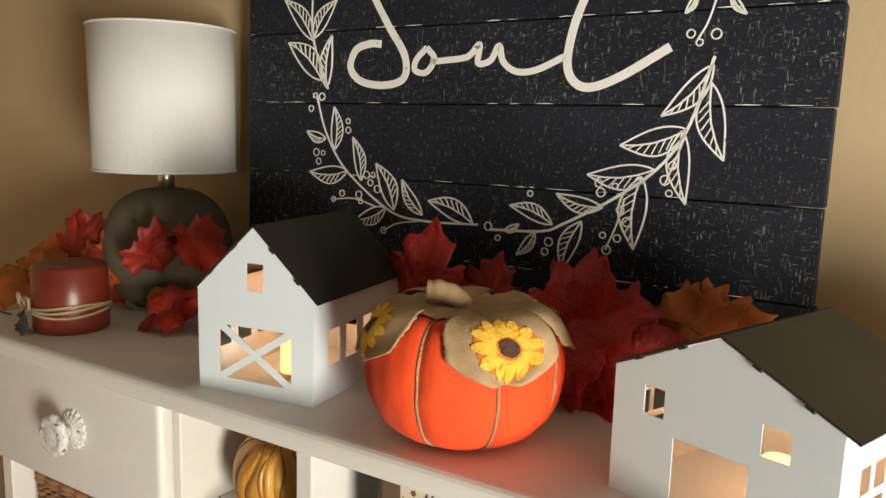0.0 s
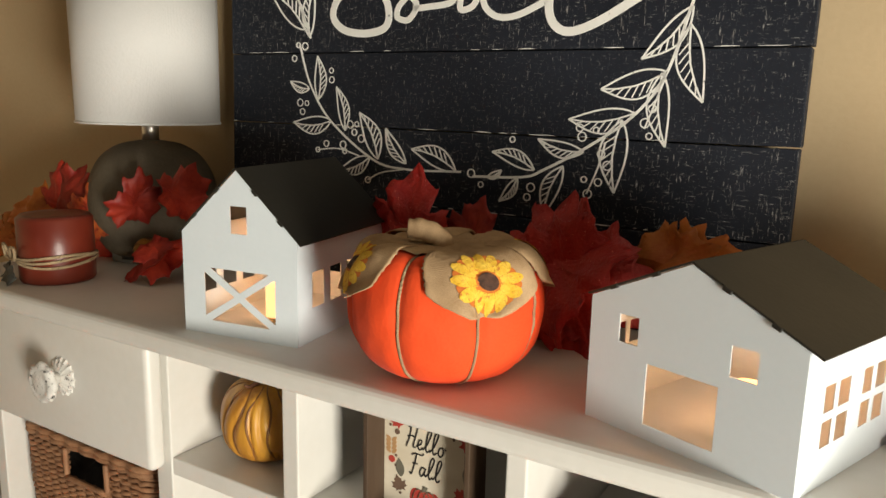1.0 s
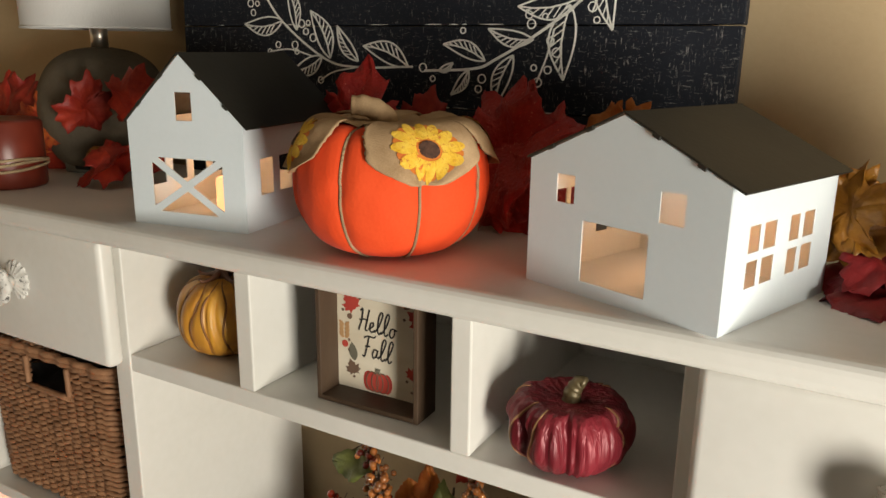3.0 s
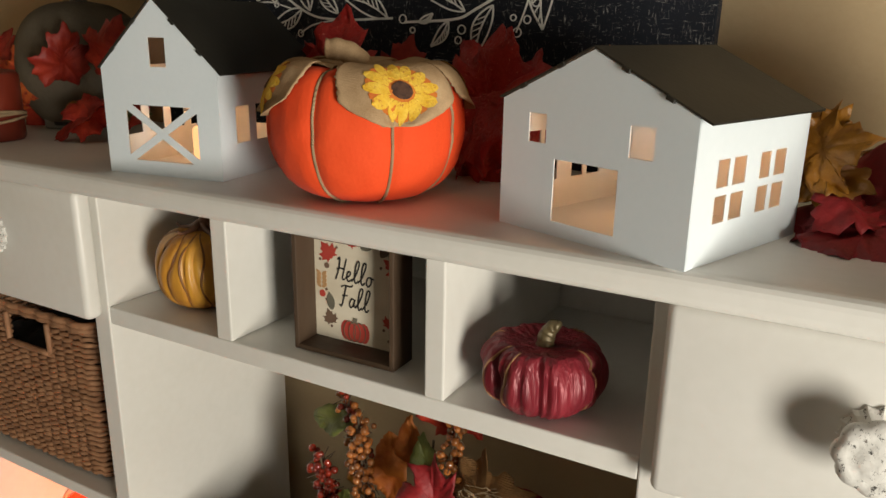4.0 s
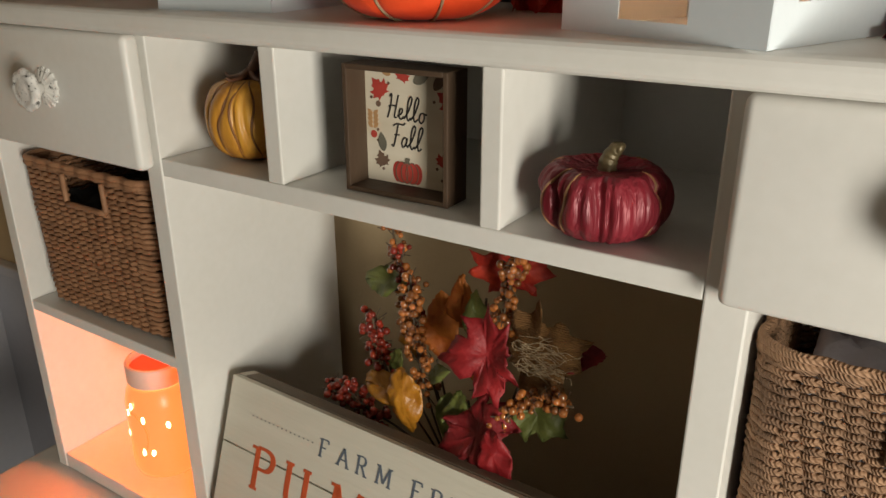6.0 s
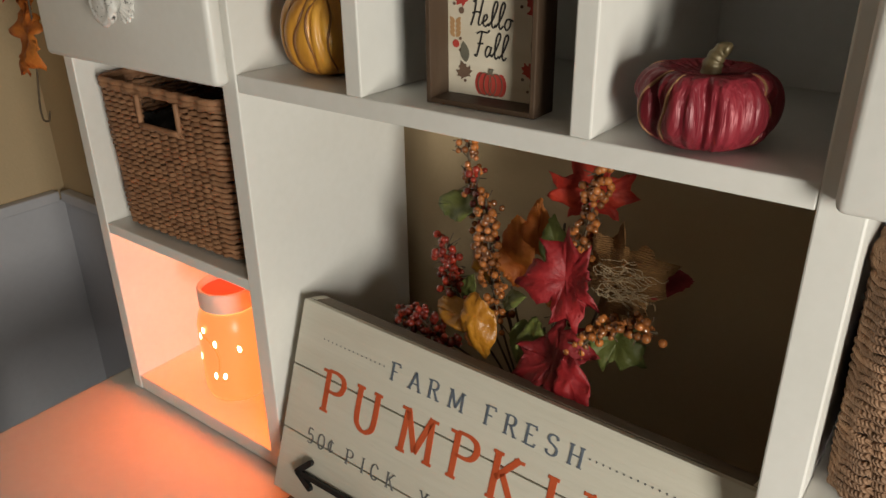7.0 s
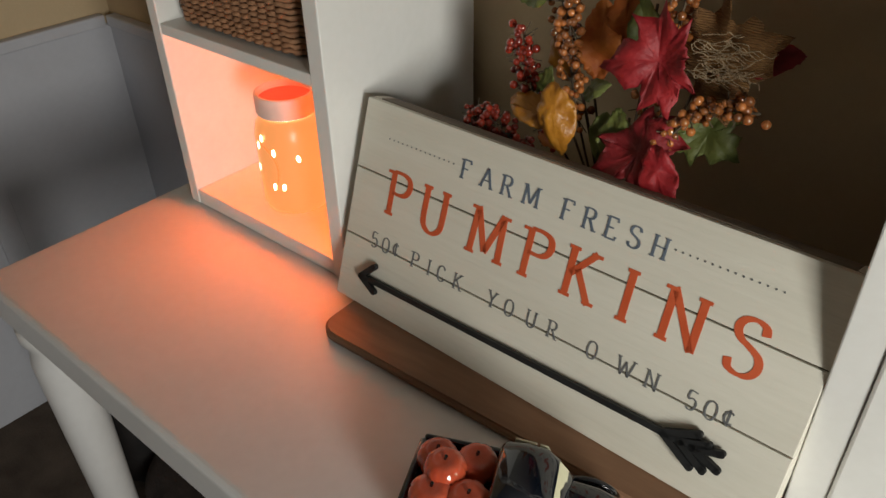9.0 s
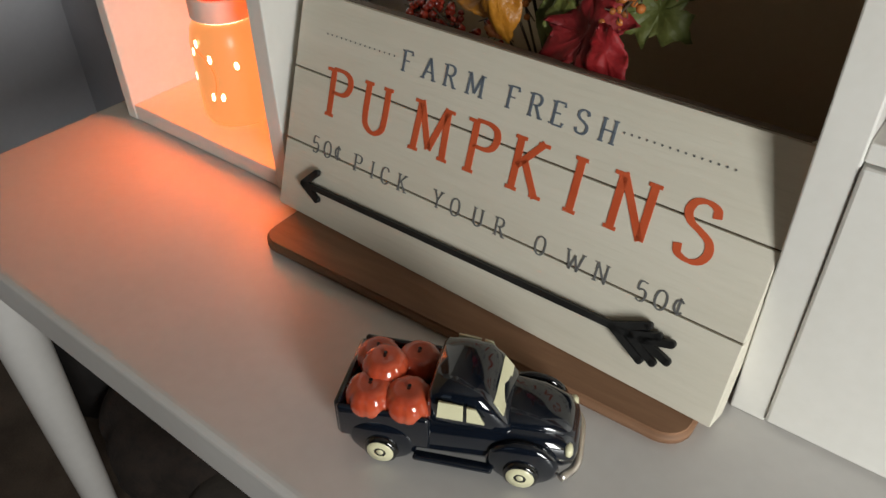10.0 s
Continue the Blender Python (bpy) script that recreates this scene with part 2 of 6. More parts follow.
candle_ivory = surface("ivory_led_candle", (0.75, 0.55, 0.30), (0.8, 0.6, 0.35), 0.6, 30, 0.1)
battery_grey = surface("grey_battery_case", (0.17, 0.17, 0.15), (0.24, 0.24, 0.22), 0.35, 30, 0.1)
charm_grey = surface("dark_pewter_charm", (0.05, 0.05, 0.045), (0.09, 0.09, 0.08), 0.5, 60, 0.5, metal=0.4)
black_bag = surface("black_leather", (0.006, 0.005, 0.005), (0.016, 0.013, 0.012), 0.6, 20, 0.4)
brown_fur = surface("brown_plush", (0.012, 0.008, 0.006), (0.03, 0.019, 0.014), 0.95, 40, 0.9)
grey_cushion = surface("dark_cushion", (0.030, 0.025, 0.020), (0.055, 0.045, 0.037), 0.9, 14, 0.5)
chipped_white = specks(specks(surface("chipped_white_knob_paint", (0.66, 0.64, 0.60), (0.76, 0.74, 0.70), 0.5, 60, 0.4, 200), (0.05, 0.045, 0.04), 170, 0.575, 0.64, (1, 1, 1)), (0.12, 0.10, 0.085), 420, 0.60, 0.67, (1, 1, 0.5))

# ---- builders ----


def thing(name, label, category, m=None, group="", kind=""):
    ob = new(name)
    if m is not None:
        ob.matrix_world = m
    return tagged(ob, label, category, group, kind)


def part(name, bm, material, parent=None, label="", smooth=False, kind=""):
    me = bpy.data.meshes.new(name)
    bmesh.ops.recalc_face_normals(bm, faces=bm.faces)
    bm.to_mesh(me)
    bm.free()
    me.materials.append(material)
    if smooth:
        me.shade_smooth()
    ob = new(name, me)
    ob.parent = parent
    return tagged(ob, label=label, kind=kind)


def box(x0, x1, y0, y1, z0, z1, bevel=0.0, seg=2, bm=None):
    bm = bm or bmesh.new()
    made = bmesh.ops.create_cube(bm, size=1)["verts"]
    bmesh.ops.scale(bm, vec=(x1 - x0, y1 - y0, z1 - z0), verts=made)
    bmesh.ops.translate(bm, vec=((x0 + x1) / 2, (y0 + y1) / 2, (z0 + z1) / 2), verts=made)
    if bevel:
        es = list({e for v in made for e in v.link_edges})
        bmesh.ops.bevel(bm, geom=es, offset=bevel, segments=seg, profile=0.5, affect="EDGES")
    return bm


def lathe(profile, seg=32, squash=lambda a, r, z: (r, z)):
    """Turns a profile of (radius, height) about z; squash(angle, r, z) reshapes it."""
    bm = bmesh.new()
    rings = []
    for r, z in profile:
        ring = []
        for i in range(seg):
            a = 2 * math.pi * i / seg
            rr, zz = squash(a, r, z)
            ring.append(bm.verts.new((rr * math.cos(a), rr * math.sin(a), zz)))
        rings.append(ring)
    for p, q in zip(rings, rings[1:]):
        for i in range(seg):
            bm.faces.new((p[i], p[(i + 1) % seg], q[(i + 1) % seg], q[i]))
    bm.faces.new(rings[0][::-1])
    bm.faces.new(rings[-1])
    return bm


def smooth_line(pts, n=8):
    """Catmull-Rom line through the points."""
    p = [Vector(q) for q in pts]
    p = [p[0] * 2 - p[1]] + p + [p[-1] * 2 - p[-2]]
    out = []
    for i in range(1, len(p) - 2):
        for k in range(n):
            t = k / n
            out.append(0.5 * (2 * p[i] + (p[i + 1] - p[i - 1]) * t + (2 * p[i - 1] - 5 * p[i] + 4 * p[i + 1] - p[i + 2]) * t * t + (3 * p[i] - p[i - 1] - 3 * p[i + 1] + p[i + 2]) * t**3))
    return out + [p[-2]]


def tube(pts, radius, sides=6, bm=None, closed=False):
    """A tube along a line; radius is a number or a function of 0..1."""
    bm = bm or bmesh.new()
    pts = [Vector(p) for p in pts]
    n, rings = len(pts), []
    side = None
    for i, p in enumerate(pts):
        a, b = (pts[i - 1], pts[(i + 1) % n]) if closed else (pts[max(i - 1, 0)], pts[min(i + 1, n - 1)])
        d = (b - a).normalized()
        if side is None:
            side = d.orthogonal().normalized()
        side = (side - d * side.dot(d)).normalized()
        up = d.cross(side)
        r = radius(i / max(n - 1, 1)) if callable(radius) else radius
        rings.append([bm.verts.new(p + (side * math.cos(k * 2 * math.pi / sides) + up * math.sin(k * 2 * math.pi / sides)) * r) for k in range(sides)])
    for p, q in list(zip(rings, rings[1:])) + ([(rings[-1], rings[0])] if closed else []):
        for k in range(sides):
            bm.faces.new((p[k], p[(k + 1) % sides], q[(k + 1) % sides], q[k]))
    if not closed:
        bm.faces.new(rings[0][::-1])
        bm.faces.new(rings[-1])
    return bm


def plate(outline, holes, thick, bm=None, m=None):
    """A flat sheet in x and z with holes, standing from y=0 to y=thick; m places it in the bmesh."""
    cu = bpy.data.curves.new("outline", "CURVE")
    cu.dimensions, cu.fill_mode, cu.extrude = "2D", "BOTH", thick / 2
    for ring in [outline] + holes:
        sp = cu.splines.new("POLY")
        sp.points.add(len(ring) - 1)
        for q, (x, z) in zip(sp.points, ring):
            q.co = (x, z, 0, 1)
        sp.use_cyclic_u = True
    ob = bpy.data.objects.new("outline", cu)
    me = ob.to_mesh()
    bm = bm or bmesh.new()
    before = set(bm.verts)
    bm.from_mesh(me)
    mine = [v for v in bm.verts if v not in before]
    turn = Matrix.Translation((0, thick / 2, 0)) @ Matrix.Rotation(radians(90), 4, "X")
    bmesh.ops.transform(bm, matrix=(m or Matrix()) @ turn, verts=mine)
    bmesh.ops.remove_doubles(bm, verts=mine, dist=1e-6)
    ob.to_mesh_clear()
    bpy.data.objects.remove(ob)
    bpy.data.curves.remove(cu)
    return bm


def ribbon(pts, width, bm, y0=-0.0006, y1=0.0008, closed=False, taper=False, nib=False):
    """A painted stroke in x and z with a little body."""
    p = [Vector((a, b)) for a, b in pts]
    n, cols = len(p), []
    for i in range(n):
        a, b = (p[i - 1], p[(i + 1) % n]) if closed else (p[max(i - 1, 0)], p[min(i + 1, n - 1)])
        d = (b - a)
        d = d.normalized() if d.length > 1e-9 else Vector((1, 0))
        w = width / 2 * (0.48 + 0.52 * abs(d.y) if nib else 1) * (0.35 + 0.65 * math.sin(math.pi * min(1, max(0, i / (n - 1)))) if taper else 1)
        o = Vector((-d.y, d.x)) * w
        cols.append([bm.verts.new((q.x, y, q.y)) for q, y in ((p[i] + o, y0), (p[i] - o, y0), (p[i] - o, y1), (p[i] + o, y1))])
    for a, b in list(zip(cols, cols[1:])) + ([(cols[-1], cols[0])] if closed else []):
        for k in range(4):
            bm.faces.new((a[k], a[(k + 1) % 4], b[(k + 1) % 4], b[k]))
    if not closed:
        bm.faces.new(cols[0])
        bm.faces.new(cols[-1][::-1])
    return bm


def circle(cx, cz, r, n=12):
    return [(cx + r * math.cos(2 * math.pi * i / n), cz + r * math.sin(2 * math.pi * i / n)) for i in range(n)]


MAPLE = [(0.0, 0.0), (0.12, 0.04), (0.36, -0.04), (0.30, 0.11), (0.57, 0.24), (0.44, 0.34), (0.54, 0.58), (0.34, 0.52), (0.23, 0.55), (0.28, 0.72), (0.13, 0.78), (0.0, 1.0)]
RUFFLE = [(0.0, 0.0), (0.12, 0.0), (0.30, -0.06), (0.33, 0.09), (0.50, 0.14), (0.45, 0.28), (0.57, 0.44), (0.44, 0.50), (0.40, 0.64), (0.26, 0.60), (0.26, 0.80), (0.13, 0.82), (0.0, 1.0)]
OVAL = [(0.0, 0.0), (0.10, 0.06), (0.19, 0.18), (0.25, 0.34), (0.26, 0.50), (0.22, 0.66), (0.14, 0.82), (0.05, 0.94), (0.0, 1.0)]


def leaf(shape, size, curl=0.15, fold=0.2, seed=0, thick=0.0007):
    """A silk leaf along +y from its stalk, curled and folded, with crumpled lobes."""
    rnd = random.Random(seed)
    half = [(x * rnd.uniform(0.92, 1.08), y) for x, y in shape]
    ring = half + [(-x * rnd.uniform(0.95, 1.05), y) for x, y in half[-2:0:-1]]
    fine = []
    for i, (x, y) in enumerate(ring):
        nx, ny = ring[(i + 1) % len(ring)]
        for t in (0, 0.33, 0.66):
            j = 0.02 if t else 0.0
            fine.append((x + (nx - x) * t + rnd.uniform(-j, j), y + (ny - y) * t + rnd.uniform(-j, j)))
    cx, cy = 0.0, 0.36
    off = Vector((rnd.uniform(0, 50), rnd.uniform(0, 50), 0))
    bm = bmesh.new()
    layers = []
    for lift in (0, 1):
        rows = []
        for s in (0.0, 0.3, 0.55, 0.8, 1.0):
            row = []
            for x, y in (fine if s else [(cx, cy)]):
                px, py = cx + (x - cx) * s, cy + (y - cy) * s
                a = math.atan2(py - 0.1, px)
                z = -curl * (px * px * 1.4 + (py - 0.3) ** 2) + fold * abs(px) * 0.6 + 0.03 * math.sin(a * 9) * s * s
                z += 0.15 * noise.noise(Vector((px * 3, py * 3, 0)) + off) + 0.05 * noise.noise(Vector((px * 8, py * 8, 2)) + off)
                row.append(bm.verts.new((px * size, py * size, z * size - lift * thick)))
            rows.append(row)
        n = len(fine)
        for i in range(n):
            f = (rows[0][0], rows[1][i], rows[1][(i + 1) % n])
            bm.faces.new(f if not lift else f[::-1])
        for p, q in zip(rows[1:], rows[2:]):
            for i in range(n):
                f = (p[i], q[i], q[(i + 1) % n], p[(i + 1) % n])
                bm.faces.new(f if not lift else f[::-1])
        layers.append(rows)
    a, b = layers[0][-1], layers[1][-1]
    for i in range(len(a)):
        bm.faces.new((a[i], b[i], b[(i + 1) % len(a)], a[(i + 1) % len(a)]))
    return bm


def aim(base, tip, face=(0, -1, 0.4)):
    """A pose whose y runs from base to tip and whose z leans to face."""
    y = (Vector(tip) - Vector(base)).normalized()
    z = Vector(face)
    z = (z - y * z.dot(y)).normalized()
    x = y.cross(z)
    m = Matrix((x, y, z)).transposed().to_4x4()
    m.translation = base
    return m


def put_leaf(parent, shape, material, base, tip, face=(0, -1, 0.4), seed=0, curl=0.2, fold=0.25, name="leaf", label=""):
    size = (Vector(tip) - Vector(base)).length
    ob = part(name, leaf(shape, size, curl, fold, seed), material, parent, label, smooth=True)
    ob.matrix_basis = aim(base, tip, face)
    return ob

def shifted(o, move, size):
    """Scales about a point, then moves it."""
    return Matrix.Translation(Vector(o) + Vector(move)) @ Matrix.Scale(size, 4) @ Matrix.Translation(-Vector(o))


# ---- the room ----
def setting(name, bm, material, label, category):
    ob = part(name, bm, material, None, "", kind="structure")
    return tagged(ob, label, category)


BACK = 0.283
setting("floor", box(-1.3, 2.1, -3.2, 0.4, -0.05, 0.0), carpet, "dark taupe carpet under the desk", "floor")
setting("wall_back", box(-1.3, 2.1, BACK, BACK + 0.12, 0.0, 2.5), wall_paint, "warm beige painted wall behind the hutch", "wall")
setting("wall_left", box(-1.3, -1.18, -3.1, BACK, 0.0, 2.5), wall_paint, "warm beige painted side wall above white wainscot", "wall")
opening = [(-1.35, 0.76), (-0.55, 0.76), (-0.55, 1.62), (-1.35, 1.62)]
m_right = Matrix.Translation((2.02, 0, 0)) @ Matrix.Rotation(radians(90), 4, "Z")
# right and front walls are out of view; their dark paint deepens the shade
setting("wall_right", plate([(-3.1, 0), (BACK, 0), (BACK, 2.5), (-3.1, 2.5)], [opening], 0.12, m=m_right), low_bounce_paint, "unseen wall with a window opening, painted dark to cut bounce", "wall")
# the opening in this wall is made up for the fill lamp
setting("wall_front", plate([(-1.3, 0), (2.02, 0), (2.02, 2.5), (-1.3, 2.5)], [[(-0.35, 0.95), (0.75, 0.95), (0.75, 2.15), (-0.35, 2.15)]], 0.12, m=Matrix.Translation((0, -3.22, 0))), low_bounce_paint, "unseen wall painted dark to cut bounce, with an added fill opening", "wall")
setting("ceiling", box(-1.3, 2.1, -3.2, 0.4, 2.5, 2.58), dimmed_ceiling, "unseen flat ceiling, greyed to cut bounced light", "ceiling")
wl = setting("wainscot", box(-1.18, -1.168, -2.2, BACK - 0.012, 0.0, 0.832), shaded_wainscot, "white wainscot panel on the side wall, greyed for shade", "wainscot")
part("rail", box(-1.18, -1.155, -2.2, BACK - 0.025, 0.832, 0.857, 0.004), shaded_wainscot, wl)
part("batten", box(-1.168, -1.160, -0.10, -0.05, 0.0, 0.832, 0.002), shaded_wainscot, wl)
wb = setting("wainscot", box(-1.168, -0.45, BACK - 0.012, BACK, 0.0, 0.832), shaded_wainscot, "white wainscot panel behind the desk, greyed for shade", "wainscot")
part("rail", box(-1.155, -0.45, BACK - 0.025, BACK, 0.832, 0.857, 0.004), shaded_wainscot, wb)

# ---- the desk ----
DESK = 0.76
desk = thing("desk", "white painted wooden desk with turned tapered legs", "desk", pose(0.127, -0.03, 0))
part("tabletop", box(-0.678, 0.675, -0.272, 0.290, DESK - 0.060, DESK, 0.009, 4), desk_paint, desk)
for lx in (-0.600, 0.600):
    for ly in (-0.235, 0.245):
        leg = part("leg", lathe([(0.018, 0.0), (0.022, 0.02), (0.034, 0.50), (0.037, 0.64), (0.032, 0.668), (0.039, 0.684), (0.039, DESK - 0.058)], 32), desk_paint, desk, smooth=True)
        leg.location = (lx, ly, 0)

# ---- the hutch ----
X0, X1 = -0.496, 0.752
TOP, TB = 1.433, 1.410
DEP = 0.266
hutch = thing("hutch", "white painted desk hutch with cubbies and two drawers", "hutch")


def board(name, x0, x1, y0, y1, z0, z1, b=0.0016, parent=None, label=""):
    return part(name, box(x0, x1, y0, y1, z0, z1, b, 2), white_paint, parent or hutch, label)


part("top_board", box(X0 - 0.034, X1 + 0.034, -0.040, DEP, TB, TOP, 0.008, 4), white_paint, hutch)
for x0, x1 in ((X0, -0.476), (-0.179, -0.155), (0.404, 0.434), (0.732, X1)):
    board("side_panel", x0, x1, 0.0, DEP, DESK + 0.0005, TB)
for x0, x1 in ((0.0, 0.019), (0.228, 0.246)):
    board("divider", x0, x1, 0.0005, DEP - 0.008, 1.281, TB)
board("center_shelf", -0.155, 0.404, 0.001, DEP - 0.008, 1.262, 1.281)
board("back_panel", -0.155, 0.404, DEP - 0.008, DEP - 0.002, 1.262, TB)
for x0, x1 in ((-0.476, -0.179), (0.434, 0.732)):
    board("drawer_rail", x0, x1, 0.001, DEP - 0.008, 1.264, 1.278)
    board("drawer_box", x0 + 0.002, x1 - 0.002, 0.002, DEP - 0.02, 1.2785, TB - 0.002)
    board("shelf", x0, x1, 0.001, DEP - 0.008, 1.022, 1.037)
    board("bottom_board", x0, x1, 0.001, DEP - 0.008, DESK + 0.001, DESK + 0.024)
    board("back_panel", x0, x1, DEP - 0.008, DEP - 0.002, DESK + 0.001, TB)
panel = board("lower_panel", 0.4345, 0.7315, -0.003, 0.010, DESK + 0.004, 1.020, 0.003, label="flat white panel closing the lower cubby")


def drawer(x0, x1, kx, kz):
    d = part("drawer", box(x0, x1, -0.021, -0.001, 1.270, TB - 0.003, 0.007, 4), white_paint, hutch, "white drawer with rounded front edges")
    d.data.shade_smooth()
    m = Matrix.Translation((kx, -0.021, kz)) @ Matrix.Rotation(radians(90), 4, "X") @ Matrix.Diagonal((1.25, 1.25, 0.85, 1.0))
    plate_bm = lathe([(0.0165, 0.0), (0.0165, 0.002), (0.0145, 0.004), (0.010, 0.006), (0.006, 0.008)], 48, lambda a, r, z: (r * (1 + 0.07 * math.cos(16 * a)), z))
    bmesh.ops.transform(plate_bm, matrix=m, verts=plate_bm.verts)
    part("knob_plate", plate_bm, chipped_white, d, "chipped white scalloped knob plate")
    knob_bm = lathe([(0.0055, 0.008), (0.0055, 0.014), (0.009, 0.018), (0.0165, 0.023), (0.0182, 0.027), (0.0172, 0.031), (0.013, 0.034), (0.0115, 0.0325), (0.0075, 0.0345), (0.003, 0.035)], 48, lambda a, r, z: (r * (1 + (0.10 if 0.010 < r else 0.0) * abs(math.cos(4 * a)) - (0.06 if r > 0.01 else 0.0)), z))
    bmesh.ops.transform(knob_bm, matrix=m, verts=knob_bm.verts)
    part("knob", knob_bm, chipped_white, d, "chipped white scalloped rosette knob", smooth=True)


drawer(X0 + 0.002, -0.160, -0.302, 1.345)
drawer(0.416, X1 - 0.002, 0.541, 1.347)

# ---- on the hutch: two tin houses ----


def rect(x0, x1, z0, z1):
    return [(x0, z0), (x1, z0), (x1, z1), (x0, z1)]


def tin_house(label, m, w, d, eave, apex, front_holes, right_holes, left_holes, back_holes, over):
    """A folded tin house: four pierced walls, a floor and two roof sheets with fixing tabs."""
    h = thing("tin_house", label, "house ornament", m, "lit tin houses")
    gable = [(0, 0), (w, 0), (w, eave), (w / 2, apex), (0, eave)]
    t = 0.0014
    part("front_wall", plate(gable, front_holes, t), tin_white, h)
    part("back_wall", plate(gable, back_holes, t, m=Matrix.Translation((0, d - t, 0))), tin_white, h)
    side = [(t, 0), (d - t, 0), (d - t, eave), (t, eave)]
    part("side_wall", plate(side, right_holes, t, m=Matrix.Translation((w, 0, 0)) @ Matrix.Rotation(radians(90), 4, "Z")), tin_white, h)
    part("side_wall", plate(side, left_holes, t, m=Matrix.Translation((t, 0, 0)) @ Matrix.Rotation(radians(90), 4, "Z")), tin_white, h)
    part("floor_plate", box(t, w - t, t, d - t, 0.0005, 0.002), tin_white, h)
    ang = math.atan2(apex - eave, w / 2)
    run = math.hypot(apex - eave, w / 2)
    for s in (-1, 1):
        turn = Matrix.Translation((w / 2, 0, apex + 0.001)) @ Matrix.Rotation(s * ang, 4, "Y")
        x0, x1 = (0.0, run + over) if s > 0 else (-run - 0.003, 0.0)
        bm = box(x0, x1, -0.001, d + 0.001, 0.0, 0.0014)
        bmesh.ops.transform(bm, matrix=turn, verts=bm.verts)
        roof = part("roof", bm, tin_black, h, "matt black tin roof")
        for f in (0.33, 0.75):
            bt = box(s * run * f - 0.0032, s * run * f + 0.0032, -0.0024, 0.0, -0.0016, 0.0013, 0.0005, 1)
            bmesh.ops.transform(bt, matrix=turn, verts=bt.verts)
            part("roof_tab", bt, tin_black, roof)
    return h


def led_candle(m, height):
    c = thing("led_candle", "ivory battery tealight glowing inside a tin house", "candle", m, "tealights")
    part("body", lathe([(0.0105, 0.0), (0.011, 0.002), (0.011, height - 0.002), (0.009, height)], 20), candle_glow, c, "glowing warm ivory body", smooth=True)
    part("base", lathe([(0.013, 0.0), (0.013, 0.003), (0.0112, 0.004)], 20), candle_ivory, c)
    return c


m1 = pose(-0.1048, -0.0161, TOP, 0, 0, 8.7)
W1 = 0.125
x0, x1, zb, zt = 0.0240, 0.1018, 0.0130, 0.0632
cx, cz, g = (x0 + x1) / 2, (zb + zt) / 2, 0.0042
cross_holes = [
    [(x0, zb + g), (cx - g * 1.3, cz), (x0, zt - g)],
    [(x1, zb + g), (cx + g * 1.3, cz), (x1, zt - g)],
    [(x0 + g * 1.5, zb), (x1 - g * 1.5, zb), (cx, cz - g)],
    [(x0 + g * 1.5, zt), (x1 - g * 1.5, zt), (cx, cz + g)],
]
panes1 = [rect(0.024 + i * 0.031, 0.024 + i * 0.031 + 0.021, 0.031, 0.064) for i in range(4)]
tin_house("white tin barn with black roof and crossed door cutout", m1, W1, 0.168, 0.0950, 0.154, cross_holes + [rect(0.0549, 0.0729, 0.0970, 0.1220)], panes1, panes1, [rect(0.045, 0.080, 0.03, 0.065)], 0.006)
led_candle(m1 @ pose(0.060, 0.062, 0.002), 0.036)
bulb("tealight_lamp", m1 @ Vector((0.060, 0.085, 0.062)), 0.085, (1.0, 0.47, 0.21), 0.012)

m2 = pose(0.284, 0.0113, TOP, 0, 0, -19.5)
panes2 = [rect(a, c, b, d) for a, c in ((0.0253, 0.0395), (0.0437, 0.0598), (0.0768, 0.0910), (0.0957, 0.1118)) for b, d in ((0.0245, 0.0415), (0.0465, 0.0635))]
tin_house("white tin farmhouse with black roof and square cutouts", m2, 0.1523, 0.139, 0.0890, 0.1240, [rect(0.0245, 0.0402, 0.0615, 0.0811), rect(0.1065, 0.1242, 0.0612, 0.0806), rect(0.0482, 0.1003, 0.0100, 0.0523)], panes2, panes2, [rect(0.04, 0.055, 0.055, 0.075), rect(0.06, 0.075, 0.055, 0.075)], 0.009)
led_candle(m2 @ pose(0.088, 0.060, 0.002), 0.036)
bulb("tealight_lamp", m2 @ Vector((0.086, 0.072, 0.060)), 0.085, (1.0, 0.47, 0.21), 0.012)

# ---- on the hutch: fabric pumpkin ----
pumpkin = thing("fabric_pumpkin", "bright orange stuffed fabric pumpkin with sunflower burlap leaves", "pumpkin", pose(0.1500, 0.036, TOP, 0, 0, 4) @ Matrix.Diagonal((0.925, 0.925, 0.985, 1.0)))
PR, PH, LOBES = 0.087, 0.120, 8


def pumpkin_skin(a, v):
    """Radius and height of the stuffed body at angle a and v from 0 (bottom) to 1 (top)."""
    th = math.pi * v
    r = PR * math.sin(th) ** 0.52
    z = PH * (0.5 - 0.5 * math.cos(th))
    seam = abs(math.sin(LOBES * a / 2))
    dent = (1 - seam) ** 3
    r *= 1 - 0.05 * dent * math.sin(th) ** 0.5 - 0.07 * dent * math.exp(-((v / 0.22) ** 2))
    z -= 0.016 * math.exp(-((v - 1) / 0.16) ** 2) + 0.004 * dent * max(0, math.cos(math.pi - th))
    tuck = math.exp(-(((v * 3.0) % 1.0 - 0.5) / 0.10) ** 2) * math.exp(-(seam / 0.34) ** 2) * math.sin(th)
    r -= 0.0016 * tuck
    puck = noise.noise(Vector((a * 6, v * 9, 3.1))) * 0.0009 + noise.noise(Vector((a * 26, v * 5, 1.0))) * 0.0022 * dent
    return r + puck, max(z, 0.0004)


